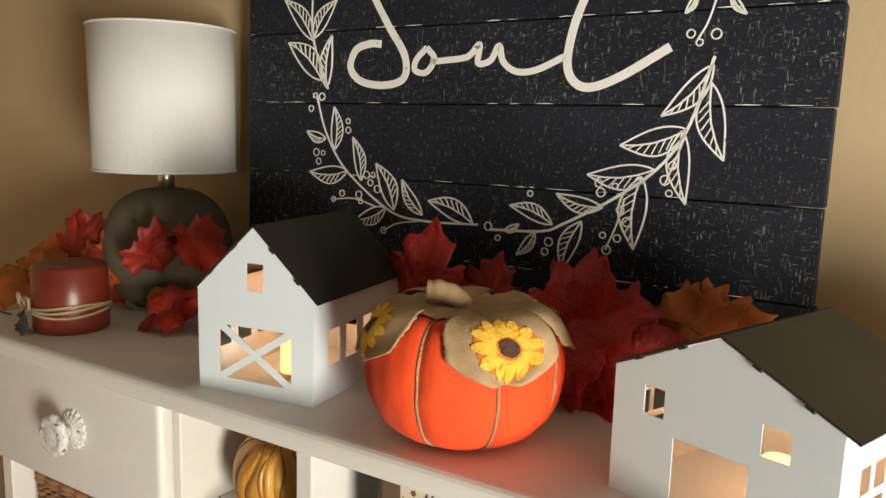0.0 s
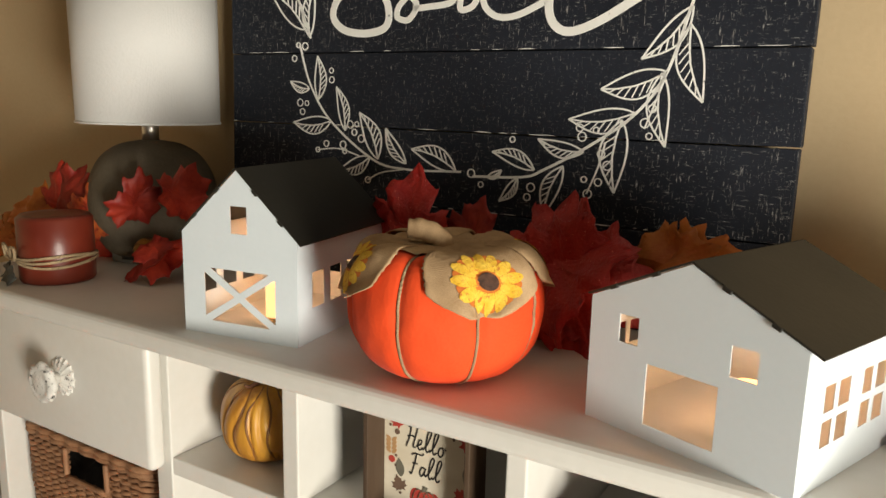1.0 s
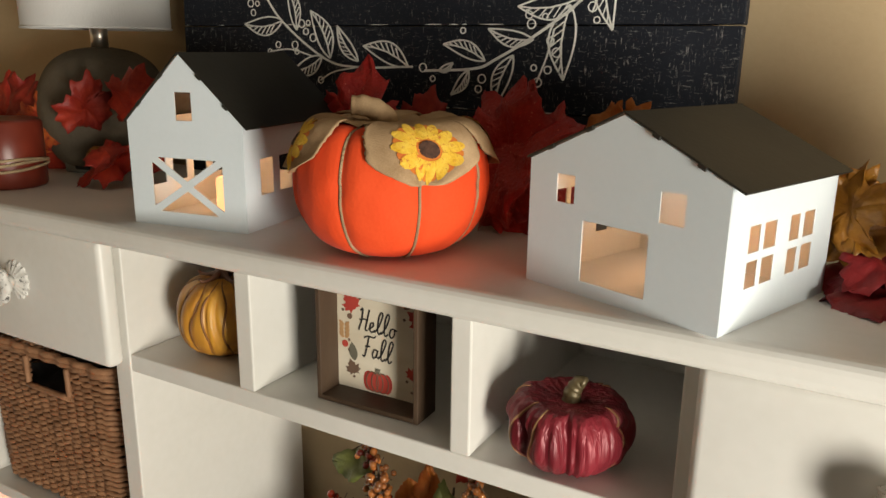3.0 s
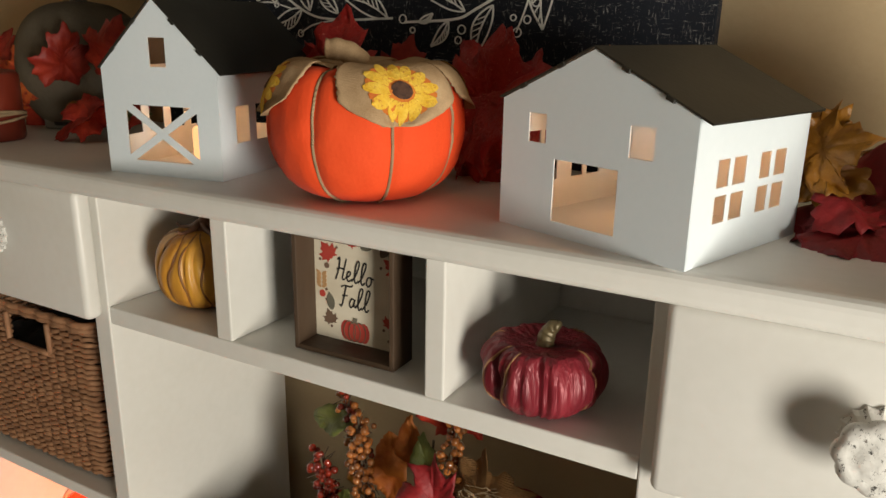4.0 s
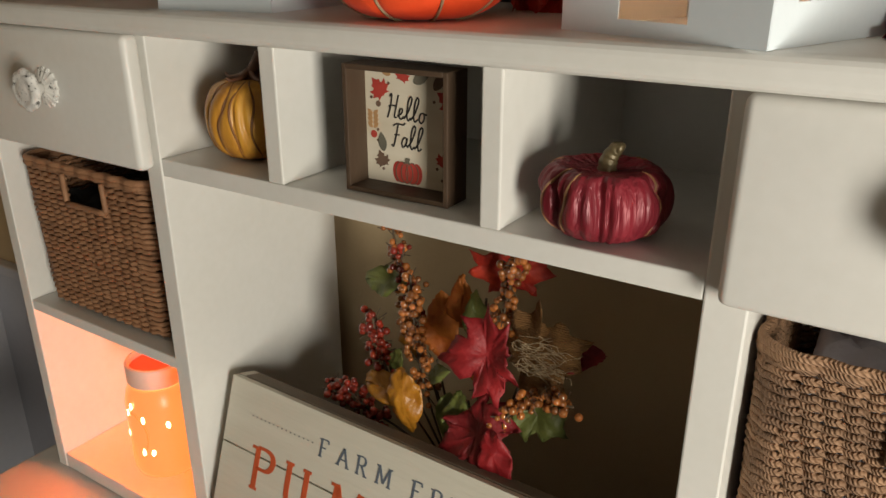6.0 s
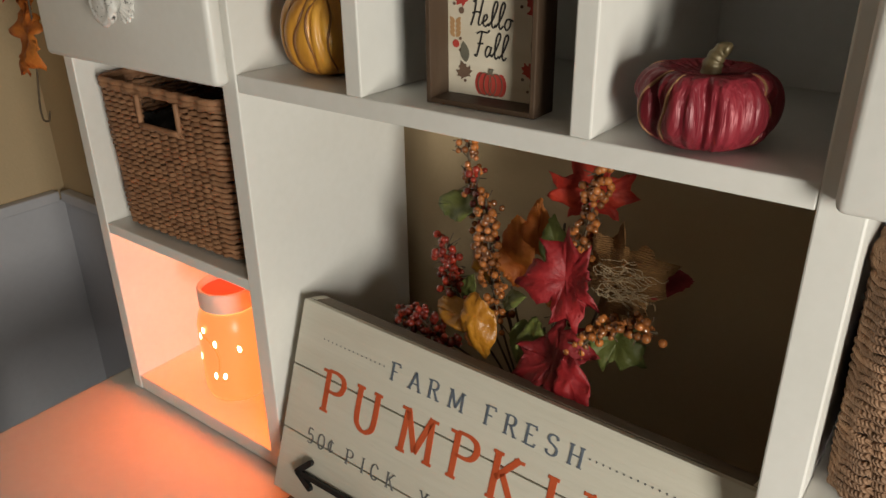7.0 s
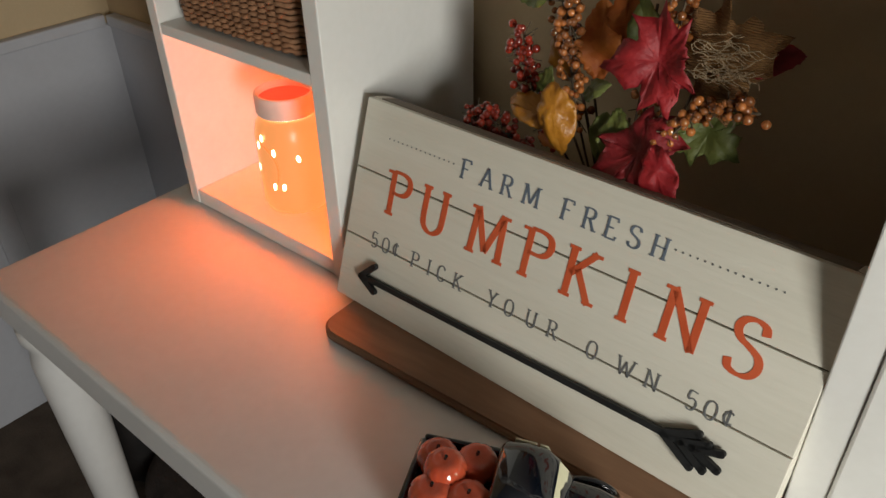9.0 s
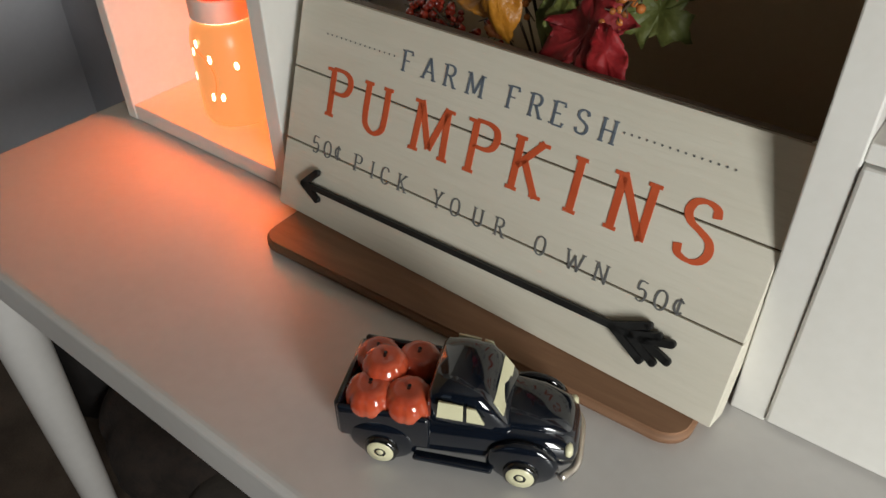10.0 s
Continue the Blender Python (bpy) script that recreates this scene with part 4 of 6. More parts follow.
for k, (mt, b, t, f) in enumerate([
    (leaf_gold, (0.466, 0.150, Z + 0.055), (0.520, 0.125, Z + 0.078), (0.1, -1, 0.5)),
    (leaf_gold, (0.472, 0.155, Z + 0.055), (0.500, 0.148, Z + 0.096), (0.3, -1, 0.2)),
    (leaf_gold, (0.475, 0.150, Z + 0.05), (0.524, 0.128, Z + 0.038), (0.1, -1, 0.6)),
    (leaf_crimson, (0.485, 0.16, Z + 0.03), (0.600, 0.10, Z + 0.012), (0.0, -0.7, 0.8)),
    (leaf_crimson, (0.500, 0.14, Z + 0.015), (0.560, 0.07, Z + 0.006), (0.1, -0.5, 0.9)),
    (leaf_crimson, (0.52, 0.14, Z + 0.03), (0.490, 0.100, Z + 0.016), (0.0, -0.7, 0.8)),
    # further leaves to the right, out of view, added to shade the gold ones
    (leaf_crimson, (0.60, 0.16, Z + 0.03), (0.70, 0.08, Z + 0.05), (0.0, -0.7, 0.8)),
    (leaf_red, (0.60, 0.15, Z + 0.02), (0.66, 0.11, Z + 0.125), (0.6, -0.8, 0.2)),
    (leaf_orange, (0.58, 0.17, Z + 0.03), (0.59, 0.13, Z + 0.135), (0.6, -0.8, 0.2)),
    (leaf_crimson, (0.57, 0.12, Z + 0.01), (0.64, 0.03, Z + 0.06), (0.6, -0.5, 0.5)),
    (leaf_red, (0.66, 0.13, Z + 0.01), (0.72, 0.05, Z + 0.08), (0.6, -0.5, 0.5)),
]):
    put_leaf(g4, MAPLE if mt is leaf_gold else RUFFLE, mt, b, t, f, 70 + k, 0.30, 0.3)
part("garland_stem", tube(smooth_line([(0.47, 0.16, Z + 0.03), (0.55, 0.16, Z + 0.02), (0.63, 0.15, Z + 0.015), (0.72, 0.14, Z + 0.01)], 8), 0.0022, 6), stem_brown, g4, smooth=True)
g5 = thing("leaf_garland", "orange silk leaf trailing over the end of the hutch", "leaf garland", shifted((-0.53, 0.019, 1.433), (-0.045, -0.02, 0.0), 1.006), "autumn leaf garlands")
put_leaf(g5, RUFFLE, leaf_red, (-0.505, 0.022, Z - 0.004), (-0.615, 0.012, Z - 0.085), (-0.4, -0.9, 0.3), 91, 0.3, 0.3)
put_leaf(g5, RUFFLE, leaf_orange, (-0.515, 0.022, Z - 0.120), (-0.572, 0.012, Z - 0.205), (-0.2, -0.95, 0.2), 92, 0.3, 0.3)
part("garland_stem", tube(smooth_line([(-0.44, 0.035, Z + 0.004), (-0.495, 0.025, Z + 0.006), (-0.512, 0.022, Z - 0.03), (-0.515, 0.022, Z - 0.13), (-0.545, 0.02, Z - 0.25), (-0.530, 0.02, Z - 0.265), (-0.520, 0.02, Z - 0.250)], 8), 0.0014, 6), stem_brown, g5, smooth=True)

# ---- in the cubbies: baskets ----


def rounded_loop(x0, x1, y0, y1, r, step):
    """Points and outward normals round a rounded rectangle, anticlockwise from the middle of the front."""
    pts = []
    segs = [((x0 + x1) / 2, y0, x1 - r, y0), ("c", x1 - r, y0 + r, -90), (x1, y0 + r, x1, y1 - r), ("c", x1 - r, y1 - r, 0), (x1 - r, y1, x0 + r, y1), ("c", x0 + r, y1 - r, 90), (x0, y1 - r, x0, y0 + r), ("c", x0 + r, y0 + r, 180), (x0 + r, y0, (x0 + x1) / 2, y0)]
    for s in segs:
        if s[0] == "c":
            for k in range(5):
                a = radians(s[3] + 90 * (k + 0.5) / 5)
                n = Vector((math.cos(a), math.sin(a), 0))
                pts.append((Vector((s[1], s[2], 0)) + n * r, n))
        else:
            a, b = Vector((s[0], s[1], 0)), Vector((s[2], s[3], 0))
            d = (b - a).normalized()
            n = Vector((d.y, -d.x, 0))
            cnt = max(2, int((b - a).length / step))
            pts += [(a + (b - a) * (i / cnt), n) for i in range(cnt)]
    return pts


def basket(label, m, w, d, h, material, pitch, stake, hole, grow, cloth, fill_label, seed, slant=0.35, brick=False):
    """A woven basket: rows of strands that pass in front of and behind the stakes, a wrapped rim, a handle hole."""
    rnd = random.Random(seed)
    b = thing("wicker_basket", label, "basket", m, "woven storage baskets")
    rows = int((h - 0.008) / pitch)
    for k in range(rows):
        z = 0.004 + pitch * (k + 0.5)
        e = grow * (z / h)
        loop = rounded_loop(-w / 2 - e, w / 2 + e, -e, d + e, 0.022, stake / 5)
        run, line, bulge, shift = 0.0, [], [], rnd.uniform(-0.12, 0.12) + (0.5 if brick and k % 2 else 0.0)
        for i, (p, nn) in enumerate(loop):
            run += (p - loop[i - 1][0]).length if i else 0
            turn = (run / stake + shift) % 1.0
            bulge.append(pitch * (0.38 + 0.11 * math.sin(math.pi * turn) ** 0.6))
            off = (math.sin(math.pi * turn) - 0.5) * pitch * 0.34
            line.append((p + nn * off + Vector((0, 0, z + (turn - 0.5) * pitch * slant + rnd.uniform(-1, 1) * pitch * 0.09))))
        if hole and hole[2] < z < hole[3]:
            keep = [p for p in line if not (hole[0] < p.x < hole[1] and p.y < 0.02)]
            start = max(range(len(keep)), key=lambda i: (keep[i] - keep[i - 1]).length)
            line = keep[start:] + keep[:start]
            part("strand", tube(line, pitch * 0.46, 6), material, b, smooth=True)
        else:
            part("strand", tube(line, lambda t: bulge[round(t * (len(bulge) - 1))], 6, closed=True), material, b, smooth=True)
    e = grow
    rim = rounded_loop(-w / 2 - e, w / 2 + e, -e, d + e, 0.024, 0.004)
    for dz, rr in ((0.0, 0.0042), (0.0055, 0.0040)):
        part("rim", tube([p + nn * 0.0015 * math.sin(i * 0.9) + Vector((0, 0, h - 0.004 + dz - 0.003)) for i, (p, nn) in enumerate(rim)], lambda t: rr, 7, closed=True), material, b, smooth=True)
    if hole:
        hw = 0.0034
        for pts in ([(hole[0], -0.004 - e * 0.8, hole[2]), (hole[0], -0.004 - e * 0.9, hole[3])], [(hole[1], -0.004 - e * 0.8, hole[2]), (hole[1], -0.004 - e * 0.9, hole[3])], [(hole[0], -0.005 - e * 0.8, hole[2]), (hole[1], -0.005 - e * 0.8, hole[2])]):
            part("handle_trim", tube([Vector(pts[0]).lerp(Vector(pts[1]), i / 6) for i in range(7)], hw, 6), material, b, smooth=True)
    liner = bmesh.new()
    inner = rounded_loop(-w / 2 + 0.008, w / 2 - 0.008, 0.008, d - 0.008, 0.02, 0.02)
    lo, hi = ([liner.verts.new(p + Vector((0, 0, z))) for p, nn in inner] for z in (0.004, 0.010))
    for i in range(len(lo)):
        liner.faces.new((lo[i], lo[(i + 1) % len(lo)], hi[(i + 1) % len(lo)], hi[i]))
    liner.faces.new(lo[::-1])
    liner.faces.new(hi)
    part("base", liner, material, b)
    c = thing("folded_cloth", fill_label, "cloth", m, "basket contents")
    cb = bmesh.new()
    nx, ny = 28, 20
    top = [[cb.verts.new((-w / 2 + 0.02 + (w - 0.04) * i / nx, 0.022 + (d - 0.045) * j / ny, h * 0.70 + 0.022 * noise.noise(Vector((i * 0.22, j * 0.3, seed))) + 0.010 * noise.noise(Vector((i * 0.7, j * 0.6, seed + 4))))) for i in range(nx + 1)] for j in range(ny + 1)]
    low = [[cb.verts.new((v.co.x, v.co.y, 0.012)) for v in row] for row in top]
    for g, flip in ((top, 0), (low, 1)):
        for p, q in zip(g, g[1:]):
            for i in range(nx):
                f = (p[i], p[i + 1], q[i + 1], q[i])
                cb.faces.new(f[::-1] if flip else f)
    ring = lambda g: g[0][:] + [g[j][nx] for j in range(1, ny + 1)] + g[ny][nx - 1 :: -1] + [g[j][0] for j in range(ny - 1, 0, -1)]
    ra, rb = ring(top), ring(low)
    for i in range(len(ra)):
        cb.faces.new((ra[i], rb[i], rb[(i + 1) % len(ra)], ra[(i + 1) % len(ra)]))
    part("cloth", cb, cloth, c, smooth=True)
    return b


basket("brown woven wicker basket with a cut-out handle", pose(-0.3360, 0.022, 1.0375) @ Matrix.Scale(1.03, 4), 0.236, 0.225, 0.196, wicker_brown, 0.0066, 0.0165, (-0.030, 0.046, 0.150, 0.186), 0.005, dark_cloth, "dark folded cloth inside the brown basket", 3)
basket("natural seagrass basket with a cut-out handle", pose(0.577, 0.020, 1.0375), 0.262, 0.225, 0.196, seagrass, 0.0066, 0.0135, (-0.046, 0.046, 0.135, 0.178), 0.005, pale_cloth, "lavender white cloth inside the seagrass basket", 8, 0.25)

# ---- in the cubbies: framed print ----
print_box = thing("framed_print", "small walnut shadow box print reading Hello Fall", "framed print", pose(0.0770, 0.0215, 1.2815, 0, 0, 1.0) @ Matrix.Scale(0.991, 4))
FW, FH, FD, FT = 0.108, 0.1135, 0.032, 0.0048
part("frame_side", box(0, FT, 0, FD, 0, FH, 0.0008), frame_brown, print_box)
part("frame_side", box(FW - FT, FW, 0, FD, 0, FH, 0.0008), frame_brown, print_box)
part("frame_side", box(FT, FW - FT, 0, FD, 0, FT, 0.0008), frame_brown, print_box)
part("frame_side", box(FT, FW - FT, 0, FD, FH - FT, FH, 0.0008), frame_brown, print_box)
sheet = part("print_panel", box(FT, FW - FT, FD - 0.005, FD - 0.001, FT, FH - FT), paper_cream, print_box, "cream panel printed with autumn leaves")
PY = FD - 0.005


def printed(name, bm, mat):
    ob = part(name, bm, mat, sheet)
    ob.location = (0.054 * -0.15, PY, 0.0567 * -0.15)
    ob.scale = (1.15, 1.0, 1.15)
    return ob


def script(strokes, x, z, sx, sz, width):
    bm = bmesh.new()
    for s in strokes:
        line = smooth_line([(x + (a + 0.18 * b) * sx, z + b * sz) for a, b in s], 6)
        ribbon(line, width, bm, -0.0005, 0.0004)
    printed("printed_letter", bm, ink_black)


LOOP_L = [(0.0, 0.05), (0.18, 0.35), (0.30, 0.85), (0.20, 1.0), (0.12, 0.75), (0.14, 0.2), (0.24, 0.0), (0.36, 0.12)]
LOOP_E = [(0.0, 0.10), (0.22, 0.28), (0.22, 0.44), (0.10, 0.40), (0.08, 0.15), (0.20, 0.0), (0.36, 0.12)]
LOOP_O = [(0.26, 0.42), (0.12, 0.38), (0.08, 0.15), (0.20, 0.0), (0.32, 0.15), (0.30, 0.38), (0.22, 0.42), (0.44, 0.36)]
LOOP_A = [(0.30, 0.38), (0.14, 0.42), (0.06, 0.18), (0.16, 0.0), (0.28, 0.18), (0.32, 0.42), (0.30, 0.10), (0.42, 0.10)]
S, WD = 0.0185, 0.00125
script([[(0.02, 0.9), (0.12, 1.0), (0.14, 0.5), (0.06, 0.0)], [(0.46, 1.0), (0.42, 0.5), (0.40, 0.08), (0.52, 0.05)], [(0.04, 0.48), (0.25, 0.54), (0.46, 0.50)]], 0.031, 0.0635, S, S, WD)
for k, g in enumerate((LOOP_E, LOOP_L, LOOP_L, LOOP_O)):
    script([g], 0.0410 + k * 0.0062, 0.0635 - k * 0.0004, S * 0.95, S, WD)
script([[(0.02, 0.88), (0.20, 0.98), (0.50, 0.96), (0.60, 1.05)], [(0.26, 0.96), (0.24, 0.5), (0.18, 0.02), (0.06, 0.06)], [(0.14, 0.50), (0.40, 0.52)]], 0.0340, 0.0415, S, S, WD)
for k, g in enumerate((LOOP_A, LOOP_L, LOOP_L)):
    script([g], 0.0435 + k * 0.0066, 0.0415 - k * 0.0005, S * 0.95, S, WD)


def small_leaf(x, z, size, turn, shape, mat):
    size *= 1.2
    ring = list(shape) + [(-a, b) for a, b in shape[-2:0:-1]]
    c, s = math.cos(radians(turn)), math.sin(radians(turn))
    printed("printed_leaf", plate([(x + ((b - 0.5) * 0 + a * c - (b - 0.45) * s) * size, z + (a * s + (b - 0.45) * c) * size) for a, b in ring], [], 0.0005, m=Matrix.Translation((0, -0.0004, 0))), mat)


def dot(x, z, r, mat, name="printed_berry"):
    printed(name, plate(circle(x, z, r, 14), [], 0.0005, m=Matrix.Translation((0, -0.0004, 0))), mat)


for x, z, sz, tn, sh_, mt in ((0.024, 0.086, 0.014, 40, MAPLE, ink_red), (0.047, 0.098, 0.010, -20, MAPLE, ink_red), (0.086, 0.082, 0.015, 60, MAPLE, ink_red), (0.084, 0.036, 0.011, -30, MAPLE, ink_red), (0.0255, 0.030, 0.011, 20, MAPLE, ink_brown), (0.031, 0.099, 0.010, 60, OVAL, ink_tan), (0.063, 0.096, 0.014, -60, OVAL, ink_olive), (0.0265, 0.043, 0.013, 10, OVAL, ink_olive), (0.088, 0.055, 0.014, 160, OVAL, ink_olive), (0.079, 0.094, 0.013, -35, OVAL, ink_brown), (0.089, 0.026, 0.011, -70, OVAL, ink_tan)):
    small_leaf(x, z, sz, tn, sh_, mt)
for k in range(4):
    for s in (-1, 1):
        small_leaf(0.018 + s * 0.0026, 0.056 + k * 0.0034, 0.0052, -s * 45, OVAL, ink_tan)
for x, z in ((0.017, 0.078), (0.0335, 0.090), (0.0225, 0.053), (0.0225, 0.0445), (0.027, 0.022), (0.0775, 0.0285), (0.082, 0.020), (0.089, 0.068), (0.075, 0.0795)):
    dot(x, z, 0.0012, ink_brown)
dot(0.0185, 0.049, 0.0030, ink_red)
dot(0.0235, 0.0735, 0.0024, ink_brown, "printed_acorn")
dot(0.0400, 0.1005, 0.0024, ink_brown, "printed_acorn")
for k, (dx, w) in enumerate(((-0.0088, 0.0050), (0.0088, 0.0050), (-0.0048, 0.0058), (0.0048, 0.0058), (0, 0.0055))):
    ring = [(0.050 + dx + w * math.cos(a * math.pi / 9), 0.0215 + 0.0085 * math.sin(a * math.pi / 9)) for a in range(18)]
    ob = printed("printed_pumpkin_lobe", plate(ring, [], 0.0004, m=Matrix.Translation((0, -0.0003 - 0.00012 * k, 0))), ink_red)
    if k > 1:
        rim_bm = bmesh.new()
        ribbon(ring, 0.0005, rim_bm, -0.0009 - 0.00012 * k, -0.0002, closed=True)
        printed("printed_outline", rim_bm, ink_brown)
printed("printed_stem", plate([(0.0485, 0.029), (0.0515, 0.029), (0.0530, 0.0335), (0.0490, 0.0335)], [], 0.0005, m=Matrix.Translation((0, -0.0012, 0))), ink_olive)

# ---- in the cubbies: gourd and red pumpkin ----


def ribbed(R, H, ribs, dent, wobble, seed, v0=0.03, v1=0.985, na=180, nv=44, power=0.62, top=0.012, lean=0.0):
    bm = bmesh.new()

    def at(a, v):
        th = math.pi * v
        wob = wobble * noise.noise(Vector((math.cos(a) * 2, math.sin(a) * 2, v * 3 + seed)))
        s = abs(math.sin(ribs * (a + wob) / 2))
        d = (1 - s) ** 2.2
        r = R * math.sin(th) ** power * (1 - dent * d * math.sin(th) ** 0.5)
        r *= 1 + 0.035 * noise.noise(Vector((math.cos(a) * 1.6, math.sin(a) * 1.6, v * 2 + seed)))
        z = H * (0.5 - 0.5 * math.cos(th)) - top * math.exp(-((v - 1) / 0.14) ** 2)
        return Vector((r * math.cos(a) + lean * z, r * math.sin(a), max(z, 0.0003)))

    g = [[bm.verts.new(at(2 * math.pi * i / na, v0 + (v1 - v0) * j / nv)) for i in range(na)] for j in range(nv + 1)]
    for p, q in zip(g, g[1:]):
        for i in range(na):
            bm.faces.new((p[i], p[(i + 1) % na], q[(i + 1) % na], q[i]))
    bm.faces.new(g[0][::-1])
    bm.faces.new(g[-1])
    return bm, at


gourd = thing("ribbed_gourd", "glazed golden ribbed gourd with a copper stem", "gourd", pose(-0.080, 0.0655, 1.2815, 0, 0, 20) @ Matrix.Scale(1.014, 4))
bm, at = ribbed(0.0495, 0.083, 17, 0.085, 0.34, 5, power=0.60, top=0.004)
part("body", bm, gourd_skin, gourd, smooth=True)
for k in range(17):
    a = 2 * math.pi * k / 17
    line = []
    for j in range(26):
        v = 0.10 + 0.84 * j / 25
        wob = 0.34 * noise.noise(Vector((math.cos(a) * 2, math.sin(a) * 2, v * 3 + 5)))
        line.append(at(a - wob, v))
    part("groove", tube(line, lambda t: 0.0005 + 0.0008 * math.sin(math.pi * t), 5), gourd_groove, gourd, smooth=True)
part("stem", tube(smooth_line([(0, 0, 0.076), (0.001, 0, 0.084), (0.006, 0.002, 0.095), (0.010, 0.006, 0.101)], 6), lambda t: 0.0085 - 0.0030 * math.sin(t * 2.2) + 0.002 * max(0, t - 0.7) * 3, 10), gourd_stem, gourd, "dark copper stem", smooth=True)
for k in range(5):
    a = 2 * math.pi * k / 5 + 0.5
    part("stem_root", tube(smooth_line([(0.002 * math.cos(a), 0.002 * math.sin(a), 0.086), (0.012 * math.cos(a), 0.012 * math.sin(a), 0.081), (0.024 * math.cos(a), 0.024 * math.sin(a), 0.0795), (0.030 * math.cos(a), 0.030 * math.sin(a), 0.083)], 5), lambda t: 0.0042 * (1 - 0.75 * t), 6), gourd_stem, gourd, smooth=True)

redp = thing("burgundy_pumpkin", "burgundy crinkled foil pumpkin with a gilded stem", "pumpkin", pose(0.3135, 0.041, 1.2815, 0, 0, -15))
bm, at = ribbed(0.0495, 0.060, 7, 0.20, 0.45, 11, power=0.52, top=0.010)
for v in bm.verts:
    a = math.atan2(v.co.y, v.co.x)
    crease = noise.noise(Vector((math.cos(a) * 9, math.sin(a) * 7, v.co.z * 8))) * 0.0030 + noise.noise(Vector((math.cos(a) * 22, math.sin(a) * 24, v.co.z * 12))) * 0.0016
    v.co.x += math.cos(a) * crease
    v.co.y += math.sin(a) * crease
part("body", bm, red_foil, redp, smooth=True)
for k in range(6):
    a = 2 * math.pi * (k + 0.6 * math.sin(k * 2.3)) / 6
    part("gold_rib", tube([at(a + 0.12 * math.sin(j / 7 + k), 0.22 + 0.62 * j / 18) for j in range(19)], lambda t: 0.0006 + 0.0014 * math.sin(math.pi * t), 5), gold_rib, redp, smooth=True)
part("stem", tube(smooth_line([(0, 0, 0.046), (0.001, 0, 0.056), (0.003, 0.001, 0.062), (0.007, 0.002, 0.067), (0.011, 0.003, 0.066)], 6), lambda t: 0.0078 - 0.0034 * t + 0.0004 * math.sin(t * 30), 10), pumpkin_stem, redp, "olive gold twisted stem", smooth=True)

# ---- in the cubbies: glowing jar ----
jar = thing("mason_jar", "frosted mason jar glowing orange with lit cut-outs", "jar", pose(-0.329, 0.0755, DESK + 0.0245) @ Matrix.Scale(1.014, 4))
part("body", lathe([(0.036, 0.0), (0.044, 0.004), (0.0475, 0.014), (0.0475, 0.112), (0.044, 0.128), (0.038, 0.137), (0.036, 0.141)], 48), jar_glow, jar, "glowing orange frosted glass body", smooth=True)
bulb("jar_bulb", Vector((-0.329, 0.0755, DESK + 0.092)), 3.6, (1.0, 0.118, 0.003), 0.035)
part("neck", lathe([(0.0365, 0.1405), (0.0375, 0.143)], 48), jar_bead, jar, "bright glass lip")
lid = bmesh.new()
rings = [[lid.verts.new((r * math.cos(2 * math.pi * i / 48), r * math.sin(2 * math.pi * i / 48), z)) for i in range(48)] for r, z in ((0.0395, 0.142), (0.0405, 0.144), (0.0405, 0.168), (0.0395, 0.170), (0.036, 0.170), (0.036, 0.150))]
for p, q in zip(rings, rings[1:]):
    for i in range(48):
        lid.faces.new((p[i], p[(i + 1) % 48], q[(i + 1) % 48], q[i]))
part("lid_ring", lid, jar_lid, jar, "pale metal screw ring", smooth=True)
part("lid_insert", lathe([(0.004, 0.158), (0.0355, 0.159), (0.0355, 0.161), (0.004, 0.162)], 40), glow("red_glowing_insert", (1.0, 0.03, 0.01), 1.6), jar, "red translucent lid insert")
rnd = random.Random(4)


def jar_at(a, z, lift=0.0008):
    return Vector(((0.0475 + lift) * math.cos(a), (0.0475 + lift) * math.sin(a), z))


for a, z in ((-90, 0.117), (-102, 0.104), (-69, 0.099), (-76, 0.047), (-59, 0.048), (-112, 0.068), (-30, 0.09)):
    bd = bmesh.new()
    ar, zr = radians(5.2), 0.0058
    tilt = rnd.uniform(-0.6, 0.6)
    ctr = bd.verts.new(jar_at(radians(a), z, 0.0012))
    ring = []
    for k in range(14):
        u, w = math.cos(k * math.pi / 7), math.sin(k * math.pi / 7)
        u, w = u * 0.75 * math.cos(tilt) - w * math.sin(tilt), u * 0.75 * math.sin(tilt) + w * math.cos(tilt)
        ring.append(bd.verts.new(jar_at(radians(a) + ar * u * 0.8, z + zr * w)))
    for k in range(14):
        bd.faces.new((ctr, ring[k], ring[(k + 1) % 14]))
    part("light_cutout", bd, jar_bead, jar, "white hot leaf cut-out")
for piece in jar.children:
    if piece.name.split(".")[0] in ("body", "neck", "light_cutout", "lid_insert"):
        piece.visible_shadow = False
vine = [jar_at(radians(a), z, 0.0004) for a, z in ((-96, 0.108), (-84, 0.104), (-72, 0.094), (-66, 0.080), (-66, 0.066), (-70, 0.052), (-76, 0.046))]
part("etched_vine", tube(smooth_line(vine, 6), 0.0006, 5), glow("etched_vine_amber", (1.0, 0.11, 0.02), 1.6), jar)

# ---- on the desk: farm sign ----
sign = thing("pumpkin_sign", "whitewashed plank sign lettered Farm Fresh Pumpkins with an iron arrow", "sign", pose(-0.138, -0.0330, 0.7735, 0, 0, -1.55) @ pose(0, 0, 0, -18.8, 0, 0) @ Matrix.Diagonal((1.027, 1.0, 1.049, 1.0)))
SW, SH_ = 0.526, 0.236
for k in range(3):
    za, zb = SH_ * k / 3, SH_ * (k + 1) / 3
    part("plank", box(0, SW, 0.0, 0.009, za + 0.0009, zb - 0.0009, 0.0007), sign_white, sign)
